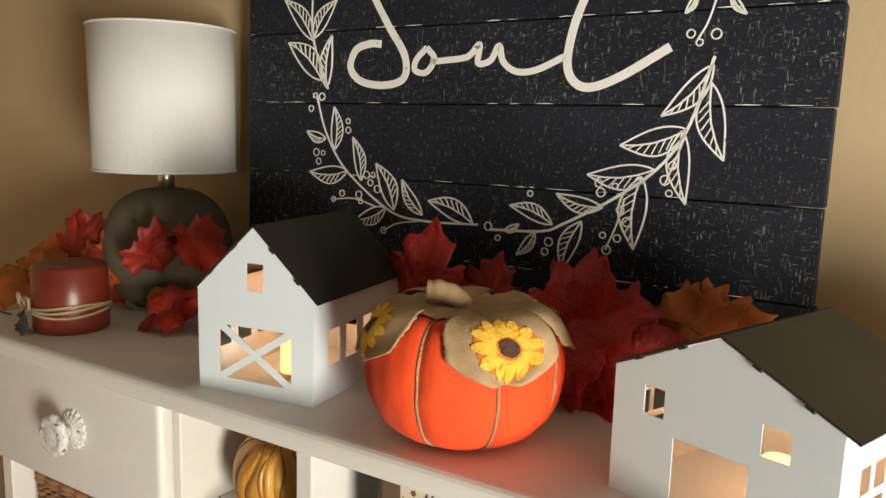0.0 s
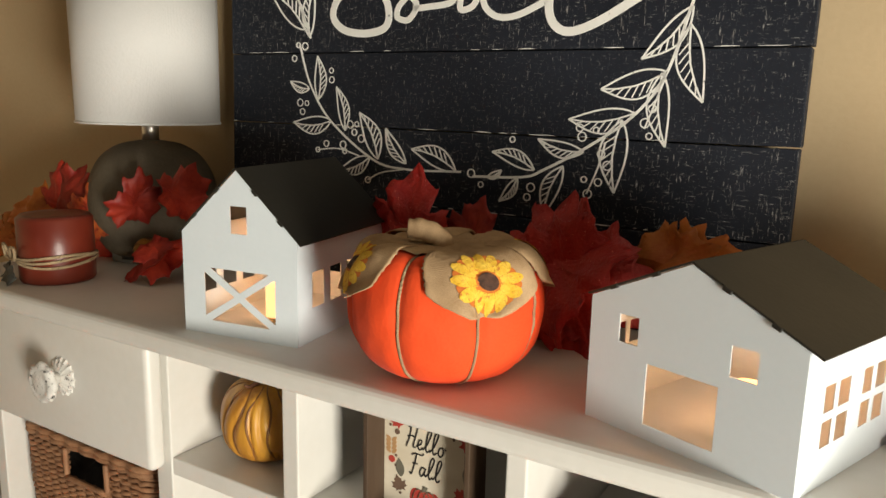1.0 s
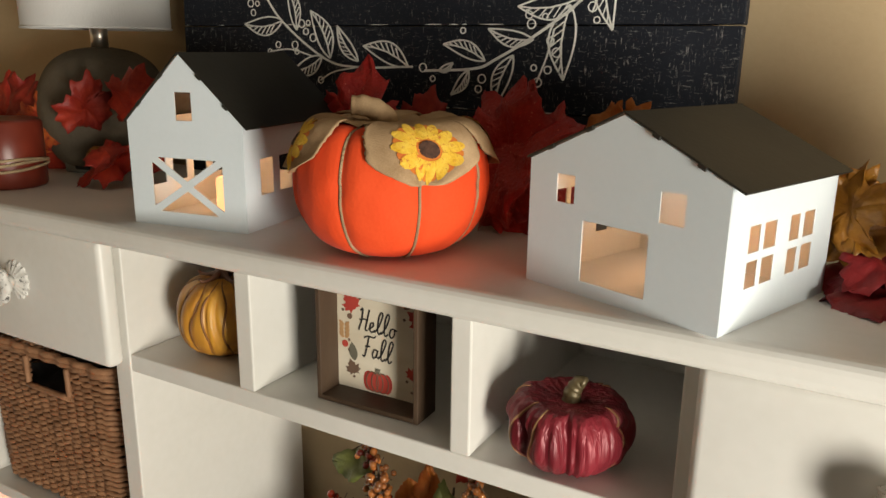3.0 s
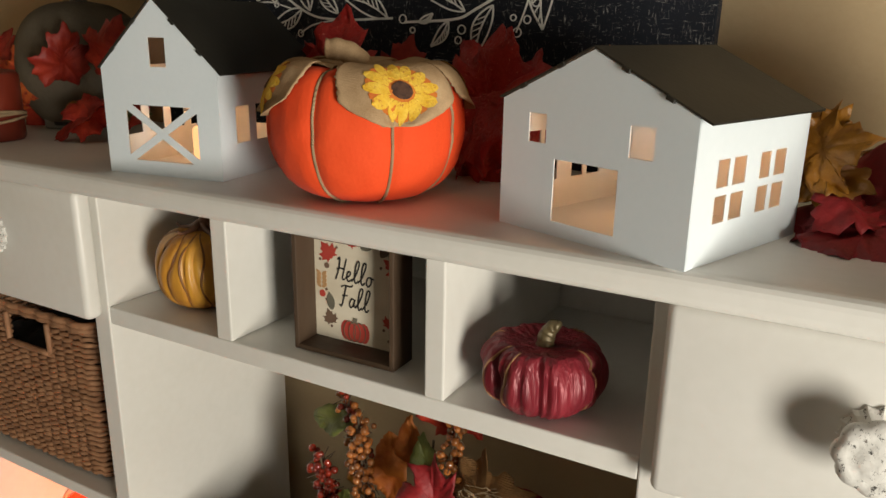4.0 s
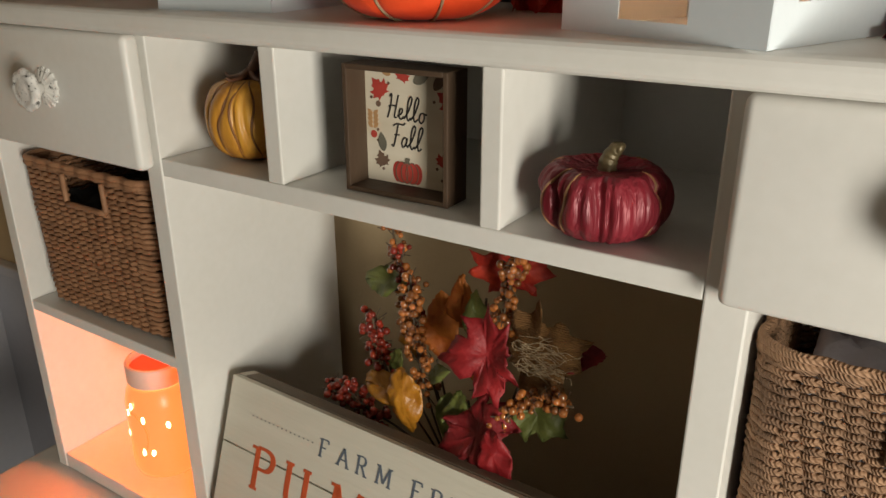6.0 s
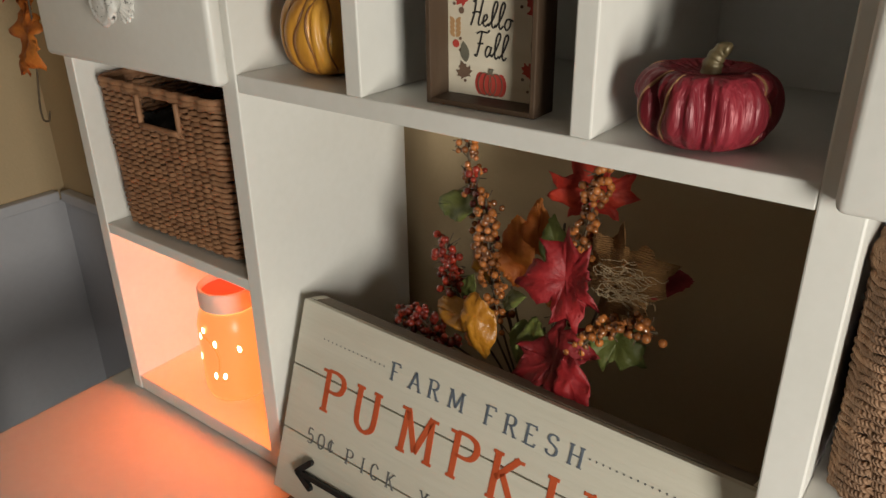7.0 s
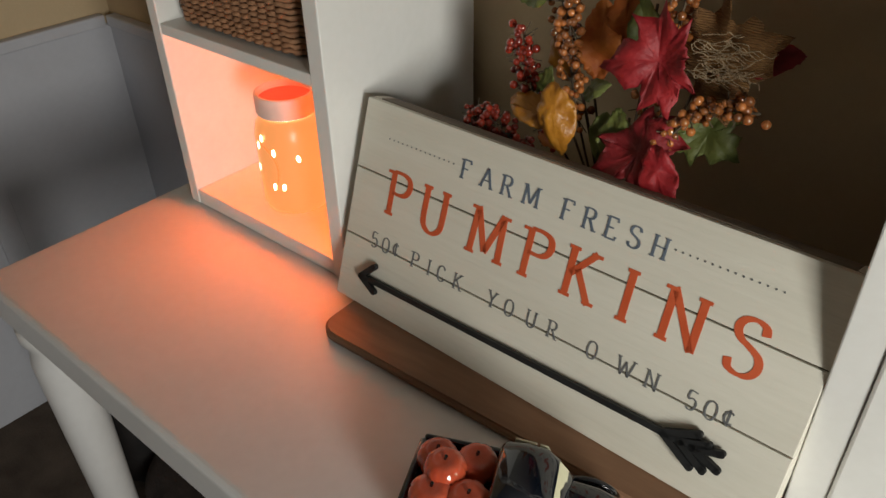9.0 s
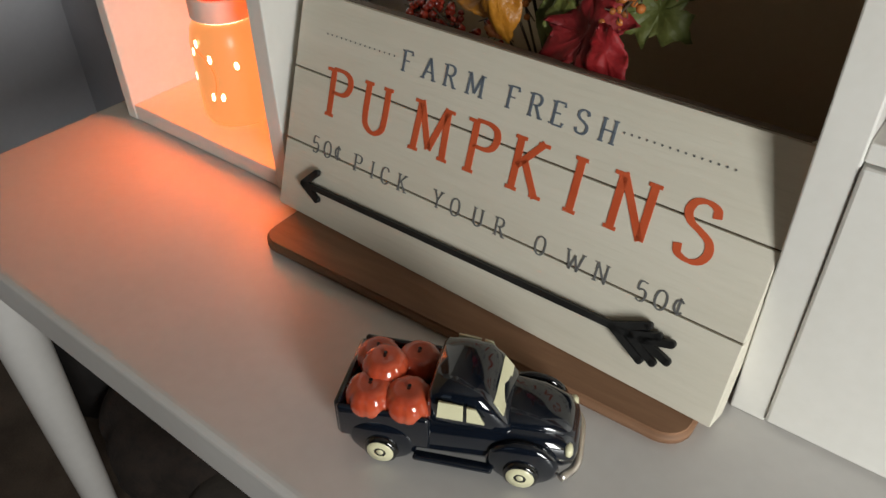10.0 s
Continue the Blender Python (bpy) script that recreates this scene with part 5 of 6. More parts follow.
part("groove_backing", box(0.001, SW - 0.001, 0.003, 0.010, 0.001, SH_ - 0.001), groove_dark, sign, "dark line between planks")
part("edge_frame", box(0, 0.010, 0.0105, 0.034, 0.0, SH_, 0.001), sign_white, sign)
part("edge_frame", box(SW - 0.010, SW, 0.0105, 0.034, 0.0, SH_, 0.001), sign_white, sign)
part("edge_frame", box(0.0102, SW - 0.0102, 0.0105, 0.034, SH_ - 0.010, SH_, 0.001), raw_edge, sign, "bare brown wood top edge")
part("edge_frame", box(0.0102, SW - 0.0102, 0.0105, 0.034, 0.0, 0.010, 0.001), sign_white, sign)

GLYPHS = {
    "P": ([[(0.16, 0), (0.16, 1)], [(0.16, 1), (0.42, 1), (0.58, 0.92), (0.62, 0.76), (0.56, 0.60), (0.42, 0.52), (0.16, 0.52)]], [(0.16, 0), (0.10, 1)], 0.68),
    "U": ([[(0.14, 1), (0.14, 0.32), (0.20, 0.10), (0.38, 0.0), (0.56, 0.10), (0.62, 0.32), (0.62, 1)]], [(0.14, 1), (0.62, 1)], 0.76),
    "M": ([[(0.12, 0), (0.16, 1)], [(0.16, 1), (0.46, 0.12)], [(0.46, 0.12), (0.76, 1)], [(0.76, 1), (0.80, 0)]], [(0.12, 0), (0.80, 0), (0.12, 1), (0.80, 1)], 0.92),
    "K": ([[(0.16, 0), (0.16, 1)], [(0.60, 1), (0.18, 0.46)], [(0.30, 0.60), (0.64, 0)]], [(0.16, 0), (0.16, 1), (0.60, 1), (0.64, 0)], 0.74),
    "I": ([[(0.18, 0), (0.18, 1)]], [(0.18, 0), (0.18, 1)], 0.36),
    "N": ([[(0.14, 0), (0.14, 1)], [(0.14, 1), (0.66, 0)], [(0.66, 0), (0.66, 1)]], [(0.14, 0), (0.10, 1), (0.66, 1)], 0.80),
    "S": ([[(0.54, 0.80), (0.50, 0.94), (0.34, 1.0), (0.18, 0.94), (0.12, 0.78), (0.20, 0.62), (0.38, 0.52), (0.54, 0.40), (0.58, 0.22), (0.50, 0.06), (0.34, 0.0), (0.16, 0.06), (0.11, 0.22)]], [], 0.66),
    "F": ([[(0.16, 0), (0.16, 1)], [(0.16, 1), (0.56, 1), (0.57, 0.84)], [(0.16, 0.53), (0.44, 0.53)]], [(0.16, 0), (0.12, 1)], 0.62),
    "A": ([[(0.08, 0), (0.38, 1)], [(0.38, 1), (0.68, 0)], [(0.20, 0.36), (0.56, 0.36)]], [(0.08, 0), (0.68, 0)], 0.76),
    "R": ([[(0.16, 0), (0.16, 1)], [(0.16, 1), (0.40, 1), (0.54, 0.92), (0.58, 0.77), (0.53, 0.61), (0.40, 0.53), (0.16, 0.53)], [(0.36, 0.53), (0.64, 0)]], [(0.16, 0), (0.12, 1), (0.64, 0)], 0.72),
    "E": ([[(0.16, 0), (0.16, 1)], [(0.16, 1), (0.56, 1), (0.57, 0.84)], [(0.16, 0.52), (0.44, 0.52)], [(0.16, 0), (0.58, 0), (0.60, 0.16)]], [(0.12, 0), (0.12, 1)], 0.66),
    "H": ([[(0.16, 0), (0.16, 1)], [(0.62, 0), (0.62, 1)], [(0.16, 0.52), (0.62, 0.52)]], [(0.16, 0), (0.16, 1), (0.62, 0), (0.62, 1)], 0.78),
    "C": ([[(0.60, 0.78), (0.52, 0.94), (0.38, 1.0), (0.20, 0.90), (0.12, 0.65), (0.12, 0.36), (0.20, 0.10), (0.38, 0.0), (0.54, 0.06), (0.62, 0.22)]], [], 0.70),
    "Y": ([[(0.10, 1), (0.36, 0.48)], [(0.62, 1), (0.36, 0.48)], [(0.36, 0.48), (0.36, 0)]], [(0.10, 1), (0.62, 1), (0.36, 0)], 0.72),
    "O": ([[(0.38, 1.0), (0.20, 0.90), (0.12, 0.65), (0.12, 0.36), (0.20, 0.10), (0.38, 0.0), (0.56, 0.10), (0.64, 0.36), (0.64, 0.65), (0.56, 0.90), (0.38, 1.0)]], [], 0.76),
    "W": ([[(0.06, 1), (0.28, 0)], [(0.28, 0), (0.48, 0.80)], [(0.48, 0.80), (0.70, 0)], [(0.70, 0), (0.92, 1)]], [(0.06, 1), (0.92, 1)], 0.98),
    "5": ([[(0.54, 1), (0.20, 1), (0.16, 0.56), (0.36, 0.64), (0.54, 0.54), (0.58, 0.32), (0.50, 0.08), (0.32, 0.0), (0.14, 0.08)]], [], 0.64),
    "c": ([[(0.48, 0.80), (0.36, 0.90), (0.18, 0.82), (0.10, 0.56), (0.18, 0.30), (0.36, 0.22), (0.50, 0.32)], [(0.31, 1.0), (0.31, 0.12)]], [], 0.54),
}


GLYPHS["0"] = GLYPHS["O"]


def lettering(text, places, z, height, weight, mat, name, wide=1.0, rise=0.0):
    """Serif letters, each a painted part, centred on the given places along the sign."""
    for ch, mid in zip(text, places):
        strokes, serifs, adv = GLYPHS[ch]
        xs = [a for st in strokes for a, _ in st]
        x = mid - (min(xs) + max(xs)) / 2 * height * wide
        z0 = z + rise * mid
        bm = bmesh.new()
        for st in strokes:
            pts = [(x + a * height * wide, z0 + b * height) for a, b in st]
            ribbon(smooth_line(pts, 5) if len(pts) > 3 else pts, weight, bm, -0.0006, 0.0004, nib=True)
        for a, b in serifs:
            zz = z0 + b * height + (weight * 0.20 if b < 0.5 else -weight * 0.20)
            ribbon([(x + (a - 0.11) * height * wide, zz), (x + (a + 0.11) * height * wide, zz)], weight * 0.45, bm, -0.0007, 0.0003)
        part(name, bm, mat, sign)


lettering("FARMFRESH", (0.1524, 0.1793, 0.2050, 0.2335, 0.2755, 0.2997, 0.3226, 0.3454, 0.3697), 0.1893, 0.0195, 0.0027, letter_blue, "small_letter", 1.15)
lettering("PUMPKINS", (0.0715, 0.1222, 0.1945, 0.2565, 0.3062, 0.3545, 0.4078, 0.4648), 0.1182, 0.0490, 0.0073, letter_orange, "large_letter", 1.10, 0.0125)
lettering("50cPICKYOUROWN50c", (0.0468, 0.0645, 0.0800, 0.1105, 0.1308, 0.1485, 0.1720, 0.2180, 0.2398, 0.2672, 0.2929, 0.3372, 0.3728, 0.3993, 0.4377, 0.4549, 0.4702), 0.0750, 0.0172, 0.0019, letter_grey, "thin_letter", 1.05, 0.002)
for x0 in (0.0424, 0.3834):
    for k in range(15):
        dt = bmesh.new()
        bmesh.ops.create_circle(dt, cap_ends=True, radius=0.0010, segments=8, matrix=Matrix.Translation((x0 + k * 0.0066, -0.0005, 0.1993 + 0.007 * (x0 + k * 0.0066))) @ Matrix.Rotation(radians(90), 4, "X"))
        part("painted_dot", dt, letter_grey, sign)
TIP, TAIL = Vector((0.041, 0.0388)), Vector((0.445, 0.0486))
arrow = part("iron_arrow", ribbon([TIP, TAIL], 0.0058, bmesh.new(), -0.0085, -0.0035), iron_black, sign, "black iron arrow standing off the planks")


def iron_bar(p, q, w):
    part("arrow_barb", ribbon([p, q], w, bmesh.new(), -0.0085, -0.0035), iron_black, arrow)
    for c in (p, q):
        part("arrow_barb", plate(circle(*c, w / 2, 12), [], 0.005, m=Matrix.Translation((0, -0.0085, 0))), iron_black, arrow)


iron_bar(TIP, (0.0590, 0.0565), 0.0068)
iron_bar(TIP, (0.0640, 0.0275), 0.0068)
for base, up, down in ((0.424, (0.4540, 0.0625), (0.4555, 0.0305)), (0.440, (0.4645, 0.0575), (0.4665, 0.0335)), (0.452, (0.4765, 0.0560), (0.4775, 0.0400))):
    root = TIP.lerp(TAIL, (base - TIP.x) / (TAIL.x - TIP.x))
    iron_bar(root, up, 0.0066)
    iron_bar(root, down, 0.0066)

slab = thing("wooden_board", "brown stained wooden board with rounded ends under the sign", "board", pose(0.142, -0.034, DESK, 0, 0, 2.0))
ob_out = []
for cx_, cz_, a0 in ((0.222, -0.026, -90), (0.222, 0.026, 0), (-0.226, 0.026, 90), (-0.226, -0.026, 180)):
    ob_out += [(cx_ + 0.026 * math.cos(radians(a0 + 15 * k)), cz_ + 0.026 * math.sin(radians(a0 + 15 * k))) for k in range(7)]
bm = plate(ob_out, [], 0.0135, m=Matrix.Rotation(radians(-90), 4, "X"))
bmesh.ops.transform(bm, matrix=Matrix.Translation((0, 0, 0.0135 - max(v.co.z for v in bm.verts))), verts=bm.verts)
bmesh.ops.bevel(bm, geom=[e for e in bm.edges if e.is_boundary or (len(e.link_faces) == 2 and e.calc_face_angle(0) > 1.0)], offset=0.003, segments=2, affect="EDGES")
part("plank", bm, brown_board, slab)

# ---- on the desk: ceramic truck ----
truck = thing("ceramic_truck", "glossy navy ceramic pickup truck carrying orange pumpkins", "truck ornament", pose(0.1593, -0.2442, DESK, 0, 0, 24.5))
TL, TW = 0.199, 0.084


def hull(stations, ny=16, power=3.2):
    """A smooth body through cross-sections of (x, half width, low, high)."""
    bm = bmesh.new()
    rings = []
    for x, hw, lo, hi in stations:
        ring = []
        for k in range(ny * 2):
            a = math.pi * k / ny
            c, s = math.cos(a), math.sin(a)
            ring.append(bm.verts.new((x, TW / 2 + hw * math.copysign(abs(c) ** (2 / power), c), (lo + hi) / 2 + (hi - lo) / 2 * math.copysign(abs(s) ** (2 / power), s))))
        rings.append(ring)
    for p, q in zip(rings, rings[1:]):
        for i in range(len(p)):
            bm.faces.new((p[i], p[(i + 1) % len(p)], q[(i + 1) % len(p)], q[i]))
    bm.faces.new(rings[0][::-1])
    bm.faces.new(rings[-1])
    return bm


part("body", hull([(0.002, 0.034, 0.014, 0.045), (0.006, 0.039, 0.010, 0.050), (0.04, 0.040, 0.006, 0.050), (0.085, 0.038, 0.005, 0.052), (0.125, 0.036, 0.005, 0.052), (0.165, 0.034, 0.006, 0.050), (0.186, 0.031, 0.008, 0.044), (0.194, 0.026, 0.010, 0.036), (0.197, 0.018, 0.014, 0.028)]), glaze_navy, truck, smooth=True)
part("cab", hull([(0.078, 0.033, 0.045, 0.080), (0.082, 0.0345, 0.040, 0.085), (0.100, 0.035, 0.040, 0.087), (0.118, 0.034, 0.040, 0.085), (0.128, 0.033, 0.040, 0.076), (0.140, 0.031, 0.040, 0.058), (0.144, 0.028, 0.042, 0.052)], power=4), glaze_navy, truck, smooth=True)
part("hood", hull([(0.132, 0.026, 0.042, 0.055), (0.140, 0.027, 0.040, 0.0575), (0.165, 0.025, 0.040, 0.0565), (0.184, 0.021, 0.036, 0.051), (0.193, 0.015, 0.030, 0.043)], power=2.6), glaze_navy, truck, smooth=True)
for y0, y1 in ((-0.001, 0.006), (TW - 0.006, TW + 0.001)):
    part("bed_side", box(0.003, 0.080, y0 + 0.002, y1 + 0.001, 0.020, 0.056, 0.003, 3), glaze_navy, truck, smooth=True)
part("tailgate", box(0.000, 0.007, 0.004, TW - 0.004, 0.018, 0.056, 0.003, 3), glaze_navy, truck, smooth=True)
for wx in (0.040, 0.155):
    for s, y in ((-1, 0.003), (1, TW - 0.003)):
        fen = lathe([(0.010, 0.0), (0.0225, 0.002), (0.0235, 0.006), (0.020, 0.009), (0.004, 0.010)], 32)
        fo = part("fender", fen, glaze_navy, truck, smooth=True)
        fo.matrix_basis = Matrix.Translation((wx, y + s * 0.000, 0.022)) @ Matrix.Rotation(radians(90 * (1 if s < 0 else -1)), 4, "X") @ Matrix.Scale(1.25, 4, (1, 0, 0)) @ Matrix.Translation((0, 0, -0.006))
        tyre = part("wheel", lathe([(0.004, -0.004), (0.0135, -0.003), (0.0145, 0.000), (0.0140, 0.004), (0.0115, 0.0052), (0.002, 0.0055)], 32), glaze_black, truck, smooth=True)
        tyre.matrix_basis = Matrix.Translation((wx, y + s * 0.003, 0.0148)) @ Matrix.Rotation(radians(90 * (1 if s < 0 else -1)), 4, "X")
        for r0, r1, mt, z in ((0.0050, 0.0118, glaze_cream, 0.0058), (0.0, 0.0034, glaze_cream, 0.0060)):
            wb_ = bmesh.new()
            a_ = [[wb_.verts.new((r * math.cos(2 * math.pi * k / 28), r * math.sin(2 * math.pi * k / 28), z + dz)) for k in range(28)] for r, dz in ((r1, -0.002), (r1 - 0.0006, 0.0), (max(r0, 0.0002), 0.0))]
            for p, q in zip(a_, a_[1:]):
                for k in range(28):
                    wb_.faces.new((p[k], p[(k + 1) % 28], q[(k + 1) % 28], q[k]))
            part("hub_ring", wb_, mt, tyre, "cream painted wheel ring", smooth=True)
for s, y in ((-1, 0.0058), (1, TW - 0.0058)):
    ym = y + s * 0.0012
    for ring in ([(0.086, 0.060), (0.107, 0.060), (0.107, 0.076), (0.088, 0.078)], [(0.110, 0.060), (0.124, 0.060), (0.117, 0.0745), (0.110, 0.076)]):
        part("side_window", plate(ring, [], 0.0022, m=Matrix.Translation((0, ym - 0.0008, 0))), glaze_cream, truck, "cream painted window")
wind = plate([(-0.027, 0.004), (0.027, 0.004), (0.0255, 0.0185), (-0.0255, 0.0185)], [], 0.0026, m=Matrix.Translation((0.1395, TW / 2, 0.0585)) @ Matrix.Rotation(radians(-33), 4, "Y") @ Matrix.Rotation(radians(90), 4, "Z"))
part("windscreen", wind, glaze_cream, truck, "cream painted windscreen")
part("running_board", box(0.066, 0.132, -0.003, 0.006, 0.008, 0.013, 0.002, 2), glaze_navy, truck, smooth=True)
part("bumper", tube(smooth_line([(0.186, 0.004, 0.012), (0.197, 0.018, 0.012), (0.1985, TW / 2, 0.012), (0.197, TW - 0.018, 0.012), (0.186, TW - 0.004, 0.012)], 6), 0.0036, 8), chrome, truck, "silver painted bumper", smooth=True)
for y in (0.017, TW - 0.017):
    hl_ = part("headlight", lathe([(0.006, 0.0), (0.0062, 0.003), (0.004, 0.005), (0.001, 0.0055)], 20), glaze_cream, truck, smooth=True)
    hl_.matrix_basis = Matrix.Translation((0.188, y, 0.032)) @ Matrix.Rotation(radians(80), 4, "Y")
for k, (px, py, pz, r) in enumerate(((0.028, 0.019, 0.056, 0.0225), (0.060, 0.019, 0.057, 0.0225), (0.022, 0.060, 0.056, 0.0205), (0.058, 0.060, 0.058, 0.0210), (0.034, 0.042, 0.066, 0.0210))):
    pb, _ = ribbed(r * 0.93, r * 1.5, 8, 0.07, 0.0, k, na=64, nv=24, power=0.75, top=0.003)
    po = part("bed_pumpkin", pb, glaze_orange, truck, "glossy orange ceramic pumpkin", smooth=True)
    po.location = (px, py, pz - r * 0.78)
    st = part("stem", tube([(0, 0, r * 1.33), (0.001, 0, r * 1.33 + 0.0045)], 0.0016, 8), glaze_black, po)

# ---- behind the sign: autumn bouquet ----
bouquet = thing("autumn_bouquet", "artificial bouquet of copper berries and maple leaves in a pot", "bouquet", shifted((0.101, 0.117, DESK), (-0.0049, 0.0123, 0.0), 1.011))
part("pot", lathe([(0.045, 0.0), (0.055, 0.05), (0.060, 0.10), (0.058, 0.105), (0.050, 0.100), (0.02, 0.095)], 32), stem_brown, bouquet, "dark brown pot", smooth=True).location = (0.13, 0.145, DESK)
ROOT = Vector((0.13, 0.145, 0.865))


def berry_spray(path, count, mat, r, spread, seed, label):
    """Berries crowded round the end of a wiry stem."""
    rnd = random.Random(seed)
    line = smooth_line(path, 10)
    stem = part("stem", tube(line, 0.0013, 5), stem_brown, bouquet, smooth=True)
    mesh = BERRY_MESH[mat]
    for k in range(count):
        t = 0.40 + 0.60 * (k + rnd.random()) / count
        p = line[min(len(line) - 1, int(t * (len(line) - 1)))]
        d = Vector((rnd.gauss(0, 1), rnd.gauss(0, 1), rnd.gauss(0, 1))).normalized() * spread * rnd.uniform(0.4, 1.0)
        b = new("berry", mesh)
        b.parent = stem
        b.location = p + d
        b.scale = [r * rnd.uniform(0.72, 1.15)] * 3
    tag = bmesh.new()
    for k in range(count // 3):
        t = 0.40 + 0.60 * k / (count // 3)
        p = line[min(len(line) - 1, int(t * (len(line) - 1)))]
        d = Vector((rnd.gauss(0, 1), rnd.gauss(0, 1), rnd.gauss(0, 1))).normalized() * spread
        tube([p, p + d], 0.0006, 4, tag)
    part("twig", tag, stem_brown, stem, kind="stuff")


BERRY_MESH = {}
for mat in (berry_orange, berry_red):
    bm = bmesh.new()
    bmesh.ops.create_icosphere(bm, subdivisions=2, radius=1.0)
    me = bpy.data.meshes.new("berry")
    bm.to_mesh(me)
    bm.free()
    me.materials.append(mat)
    me.shade_smooth()
    BERRY_MESH[mat] = me
berry_spray([ROOT, (0.10, 0.14, 0.98), (0.055, 0.145, 1.10), (0.030, 0.150, 1.17), (0.022, 0.150, 1.235)], 84, berry_orange, 0.0043, 0.018, 1, "copper orange berries")
berry_spray([ROOT, (0.11, 0.12, 0.96), (0.088, 0.115, 1.04), (0.077, 0.118, 1.10), (0.072, 0.120, 1.15)], 95, berry_orange, 0.0043, 0.0175, 2, "copper orange berries")
berry_spray([ROOT, (0.15, 0.12, 0.98), (0.178, 0.118, 1.08), (0.192, 0.120, 1.16), (0.203, 0.120, 1.215)], 92, berry_orange, 0.0043, 0.0175, 3, "copper orange berries")
berry_spray([ROOT, (0.17, 0.11, 0.96), (0.205, 0.085, 1.03), (0.242, 0.080, 1.072), (0.285, 0.078, 1.082)], 70, berry_orange, 0.0043, 0.015, 4, "copper orange berries")
berry_spray([ROOT, (0.09, 0.13, 0.94), (0.050, 0.120, 1.00), (0.025, 0.120, 1.05), (0.018, 0.120, 1.085)], 112, berry_red, 0.0043, 0.019, 5, "dark red berries")
berry_spray([ROOT, (0.07, 0.12, 0.94), (0.020, 0.105, 0.97), (-0.010, 0.100, 0.99), (-0.030, 0.100, 0.985)], 100, berry_red, 0.0044, 0.019, 6, "dark red berries")
berry_spray([ROOT, (0.10, 0.14, 0.98), (0.06, 0.140, 1.10), (0.045, 0.140, 1.14), (0.05, 0.14, 1.17)], 26, berry_red, 0.0042, 0.012, 7, "dark red berries")
for k, (sh_, mt, b, t, f, cu, fo) in enumerate([
    (MAPLE, leaf_crimson, (0.216, 0.085, 1.112), (0.134, 0.075, 1.088), (0.25, -1, 0.35), 0.08, 0.12),
    (MAPLE, leaf_red, (0.180, 0.150, 1.145), (0.172, 0.155, 1.224), (0.3, -1, 0.1), 0.2, 0.2),
    (MAPLE, leaf_crimson, (0.165, 0.085, 1.035), (0.225, 0.050, 0.985), (0.2, -1, 0.3), 0.3, 0.4),
    (OVAL, leaf_crimson, (0.205, 0.065, 1.035), (0.232, 0.042, 0.975), (0.1, -1, 0.1), 0.3, 0.5),
    (MAPLE, leaf_tan, (0.205, 0.105, 1.090), (0.290, 0.100, 1.140), (0.1, -1, 0.3), 0.2, 0.2),
    (OVAL, leaf_crimson, (0.240, 0.115, 1.108), (0.300, 0.110, 1.124), (0.1, -1, 0.3), 0.2, 0.4),
    (OVAL, leaf_gold, (0.085, 0.080, 1.060), (0.108, 0.062, 0.992), (0.1, -1, 0.3), 0.3, 0.3),
    (OVAL, leaf_gold, (0.085, 0.095, 1.010), (0.018, 0.095, 1.025), (0.0, -0.8, 0.6), 0.3, 0.3),
    (OVAL, leaf_orange, (0.100, 0.140, 1.045), (0.098, 0.140, 1.130), (0.2, -1, 0.1), 0.2, 0.3),
    (OVAL, leaf_gold, (0.065, 0.140, 1.035), (0.045, 0.140, 1.095), (-0.2, -1, 0.1), 0.2, 0.3),
    (OVAL, leaf_orange, (0.120, 0.150, 1.080), (0.118, 0.150, 1.150), (0.1, -1, 0.1), 0.2, 0.3),
    (OVAL, leaf_green, (0.055, 0.135, 1.130), (-0.012, 0.140, 1.120), (0.0, -0.9, 0.5), 0.2, 0.2),
    (OVAL, leaf_green, (0.108, 0.100, 1.045), (0.140, 0.085, 1.070), (0.1, -0.8, 0.6), 0.2, 0.3),
    (OVAL, leaf_green, (0.150, 0.095, 1.045), (0.163, 0.072, 0.985), (0.1, -1, 0.2), 0.2, 0.3),
    (OVAL, leaf_green, (0.135, 0.100, 1.035), (0.138, 0.085, 0.985), (0.1, -1, 0.2), 0.2, 0.3),
    (OVAL, leaf_green, (0.045, 0.125, 1.020), (0.062, 0.110, 1.060), (0.1, -1, 0.2), 0.2, 0.3),
    (OVAL, leaf_green, (0.150, 0.140, 1.080), (0.140, 0.140, 1.140), (0.1, -1, 0.2), 0.2, 0.3),
    (MAPLE, leaf_green, (0.215, 0.110, 1.050), (0.265, 0.120, 1.010), (0.1, -1, 0.3), 0.2, 0.3),
    (OVAL, leaf_orange, (0.050, 0.130, 0.990), (0.085, 0.090, 0.985), (0.0, -0.9, 0.5), 0.2, 0.3),
]):
    put_leaf(bouquet, sh_, mt, b, t, f, 200 + k, cu, fo)
for k, tip in enumerate(((0.20, 0.10, 1.09), (0.15, 0.15, 1.13), (0.10, 0.13, 1.05), (0.06, 0.13, 1.12), (0.22, 0.12, 1.10), (0.165, 0.09, 1.04), (0.09, 0.1, 1.02))):
    part("stem", tube(smooth_line([ROOT, ROOT.lerp(Vector(tip), 0.5) + Vector((0.006, -0.006, 0)), tip], 8), 0.0014, 5), stem_brown, bouquet, smooth=True)
rnd = random.Random(9)
tw = bmesh.new()
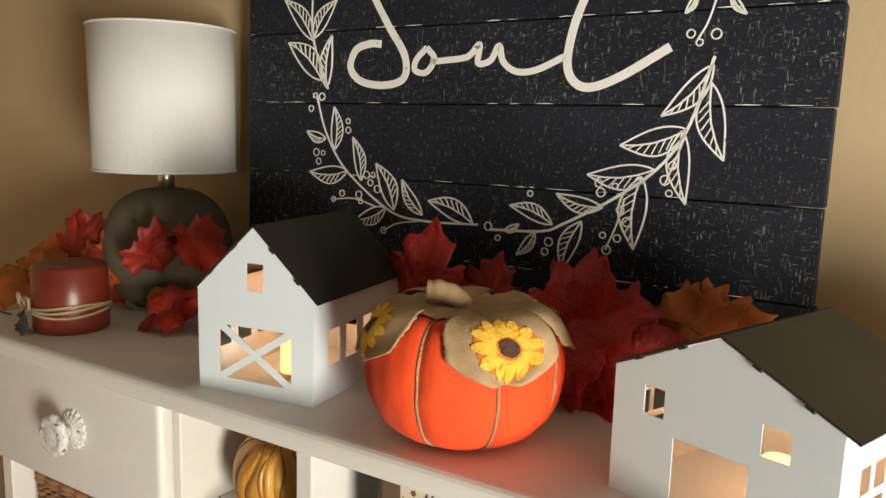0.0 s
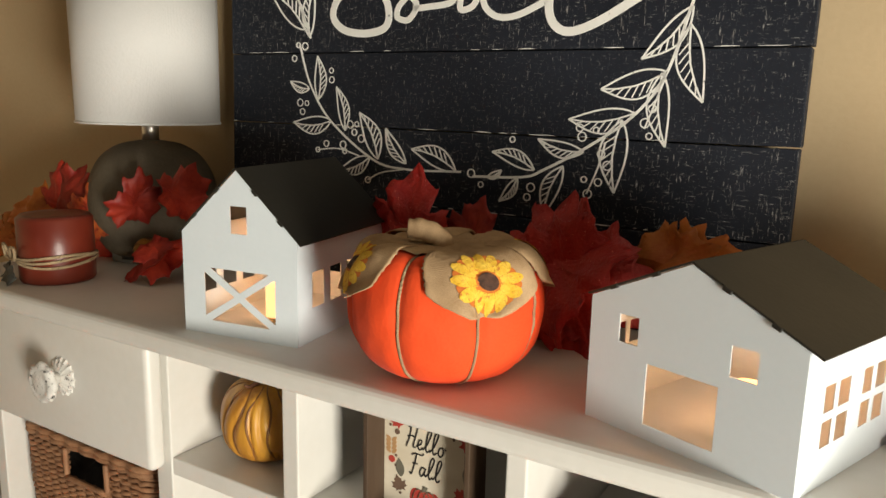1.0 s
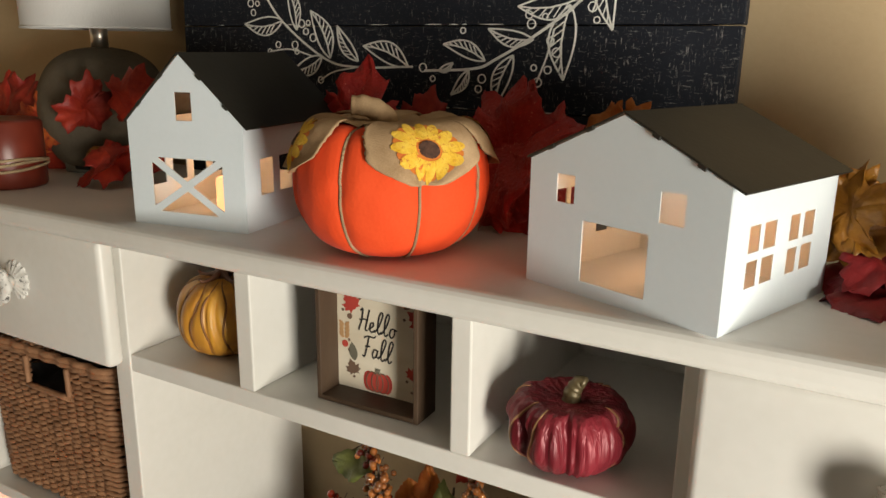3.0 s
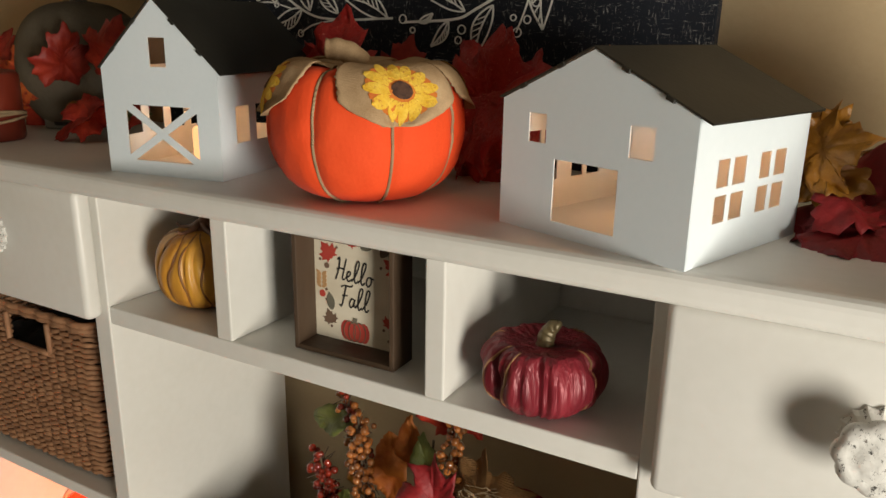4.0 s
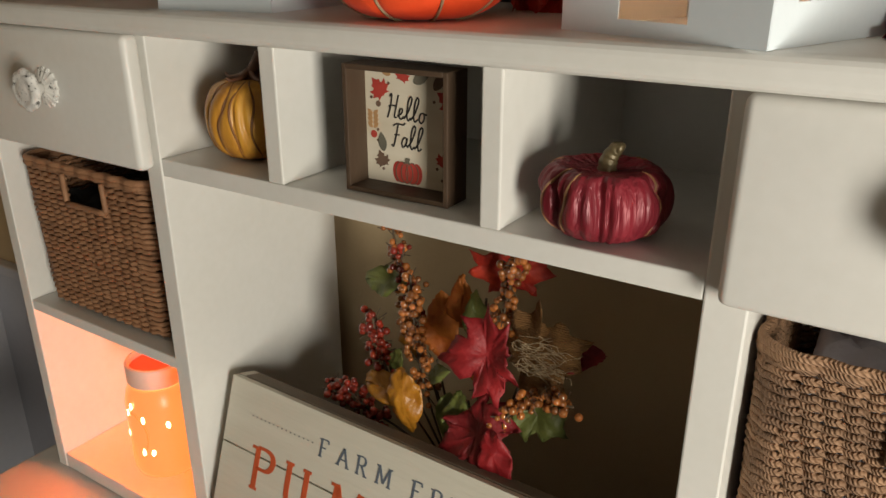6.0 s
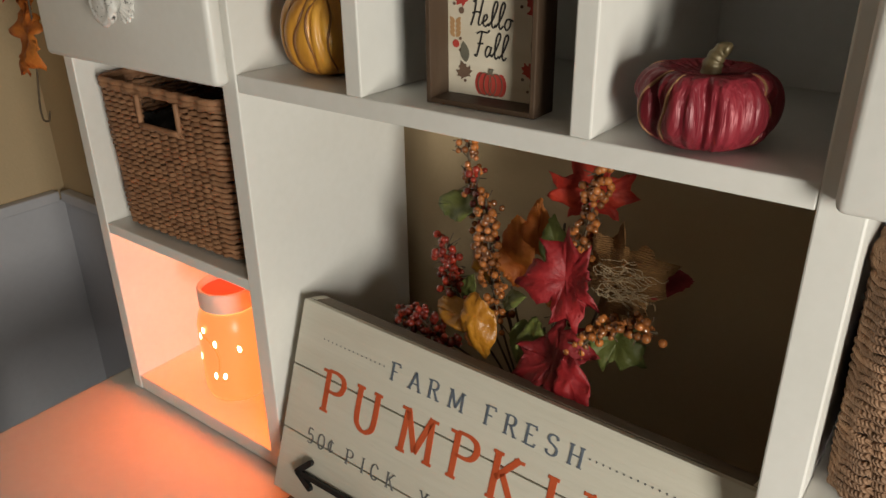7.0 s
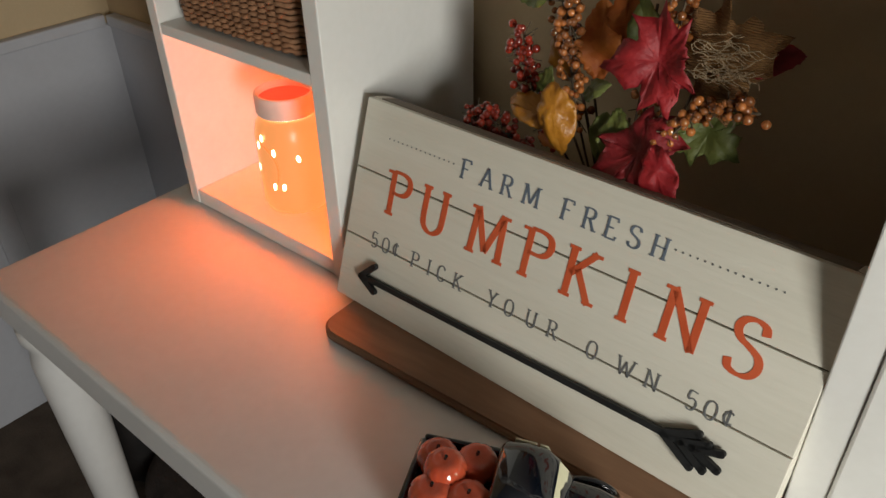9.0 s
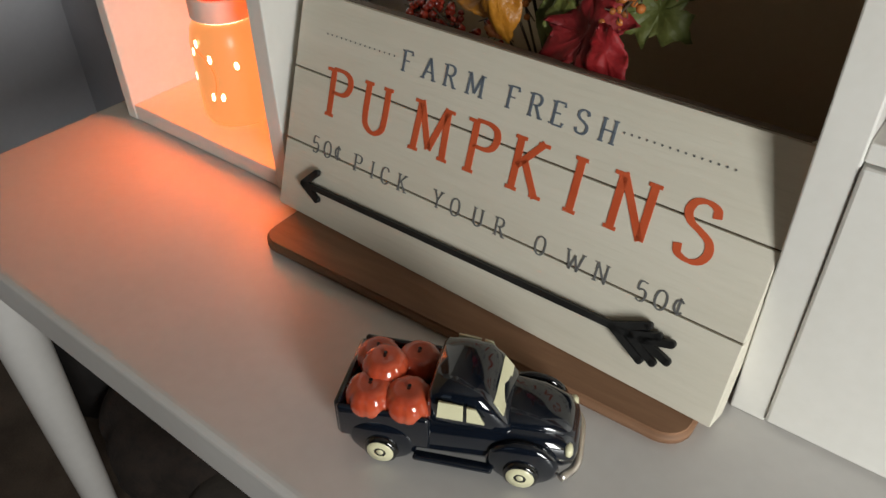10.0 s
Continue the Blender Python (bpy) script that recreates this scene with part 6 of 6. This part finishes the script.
for k in range(46):
    p0 = Vector((0.222 + rnd.uniform(-0.012, 0.02), 0.094, 1.112 + rnd.uniform(-0.018, 0.018)))
    pts = [p0]
    for j in range(5):
        pts.append(pts[-1] + Vector((rnd.uniform(0.002, 0.011), rnd.uniform(-0.003, 0.002), rnd.uniform(-0.005, 0.007))))
    tube(smooth_line(pts, 3), 0.0004, 4, tw)
part("frayed_raffia", tw, twine, bouquet, "frayed tan raffia threads", kind="stuff")

# ---- under the desk ----
bag = thing("leather_bag", "slouched black leather bag on the carpet", "bag", pose(-0.80, -0.02, 0.0))
bb, _ = ribbed(0.17, 0.30, 5, 0.05, 0.3, 21, na=64, nv=24, power=0.5, top=0.03)
part("body", bb, black_bag, bag, smooth=True)
part("strap", tube(smooth_line([(-0.12, 0, 0.22), (-0.08, -0.02, 0.36), (0.06, -0.02, 0.37), (0.12, 0, 0.22)], 8), 0.009, 8), black_bag, bag, smooth=True)
plush = thing("plush_blanket", "crumpled dark brown plush blanket on the carpet", "blanket", pose(-0.50, -0.02, 0.0))
pb, _ = ribbed(0.20, 0.22, 6, 0.08, 0.5, 31, na=72, nv=24, power=0.5, top=0.03)
part("body", pb, brown_fur, plush, smooth=True)
cush = thing("floor_cushion", "dark brown floor cushion under the desk", "cushion", pose(-0.22, 0.02, 0.0, 0, 0, 15))
cbm = box(-0.20, 0.20, -0.17, 0.17, 0.0, 0.16, 0.06, 6)
part("body", cbm, grey_cushion, cush, smooth=True)
crate = thing("wooden_crate", "dark brown wooden crate under the desk", "crate", pose(0.22, 0.02, 0.0, 0, 0, 8))
for k in range(3):
    part("slat", box(-0.20, 0.20, -0.16, -0.148, 0.01 + 0.09 * k, 0.085 + 0.09 * k, 0.003), frame_brown, crate)
    part("slat", box(-0.20, 0.20, 0.148, 0.16, 0.01 + 0.09 * k, 0.085 + 0.09 * k, 0.003), frame_brown, crate)
    part("slat", box(-0.20, -0.188, -0.147, 0.147, 0.01 + 0.09 * k, 0.085 + 0.09 * k, 0.003), frame_brown, crate)
    part("slat", box(0.188, 0.20, -0.147, 0.147, 0.01 + 0.09 * k, 0.085 + 0.09 * k, 0.003), frame_brown, crate)
part("bottom", box(-0.187, 0.187, -0.147, 0.147, 0.0, 0.012), frame_brown, crate)
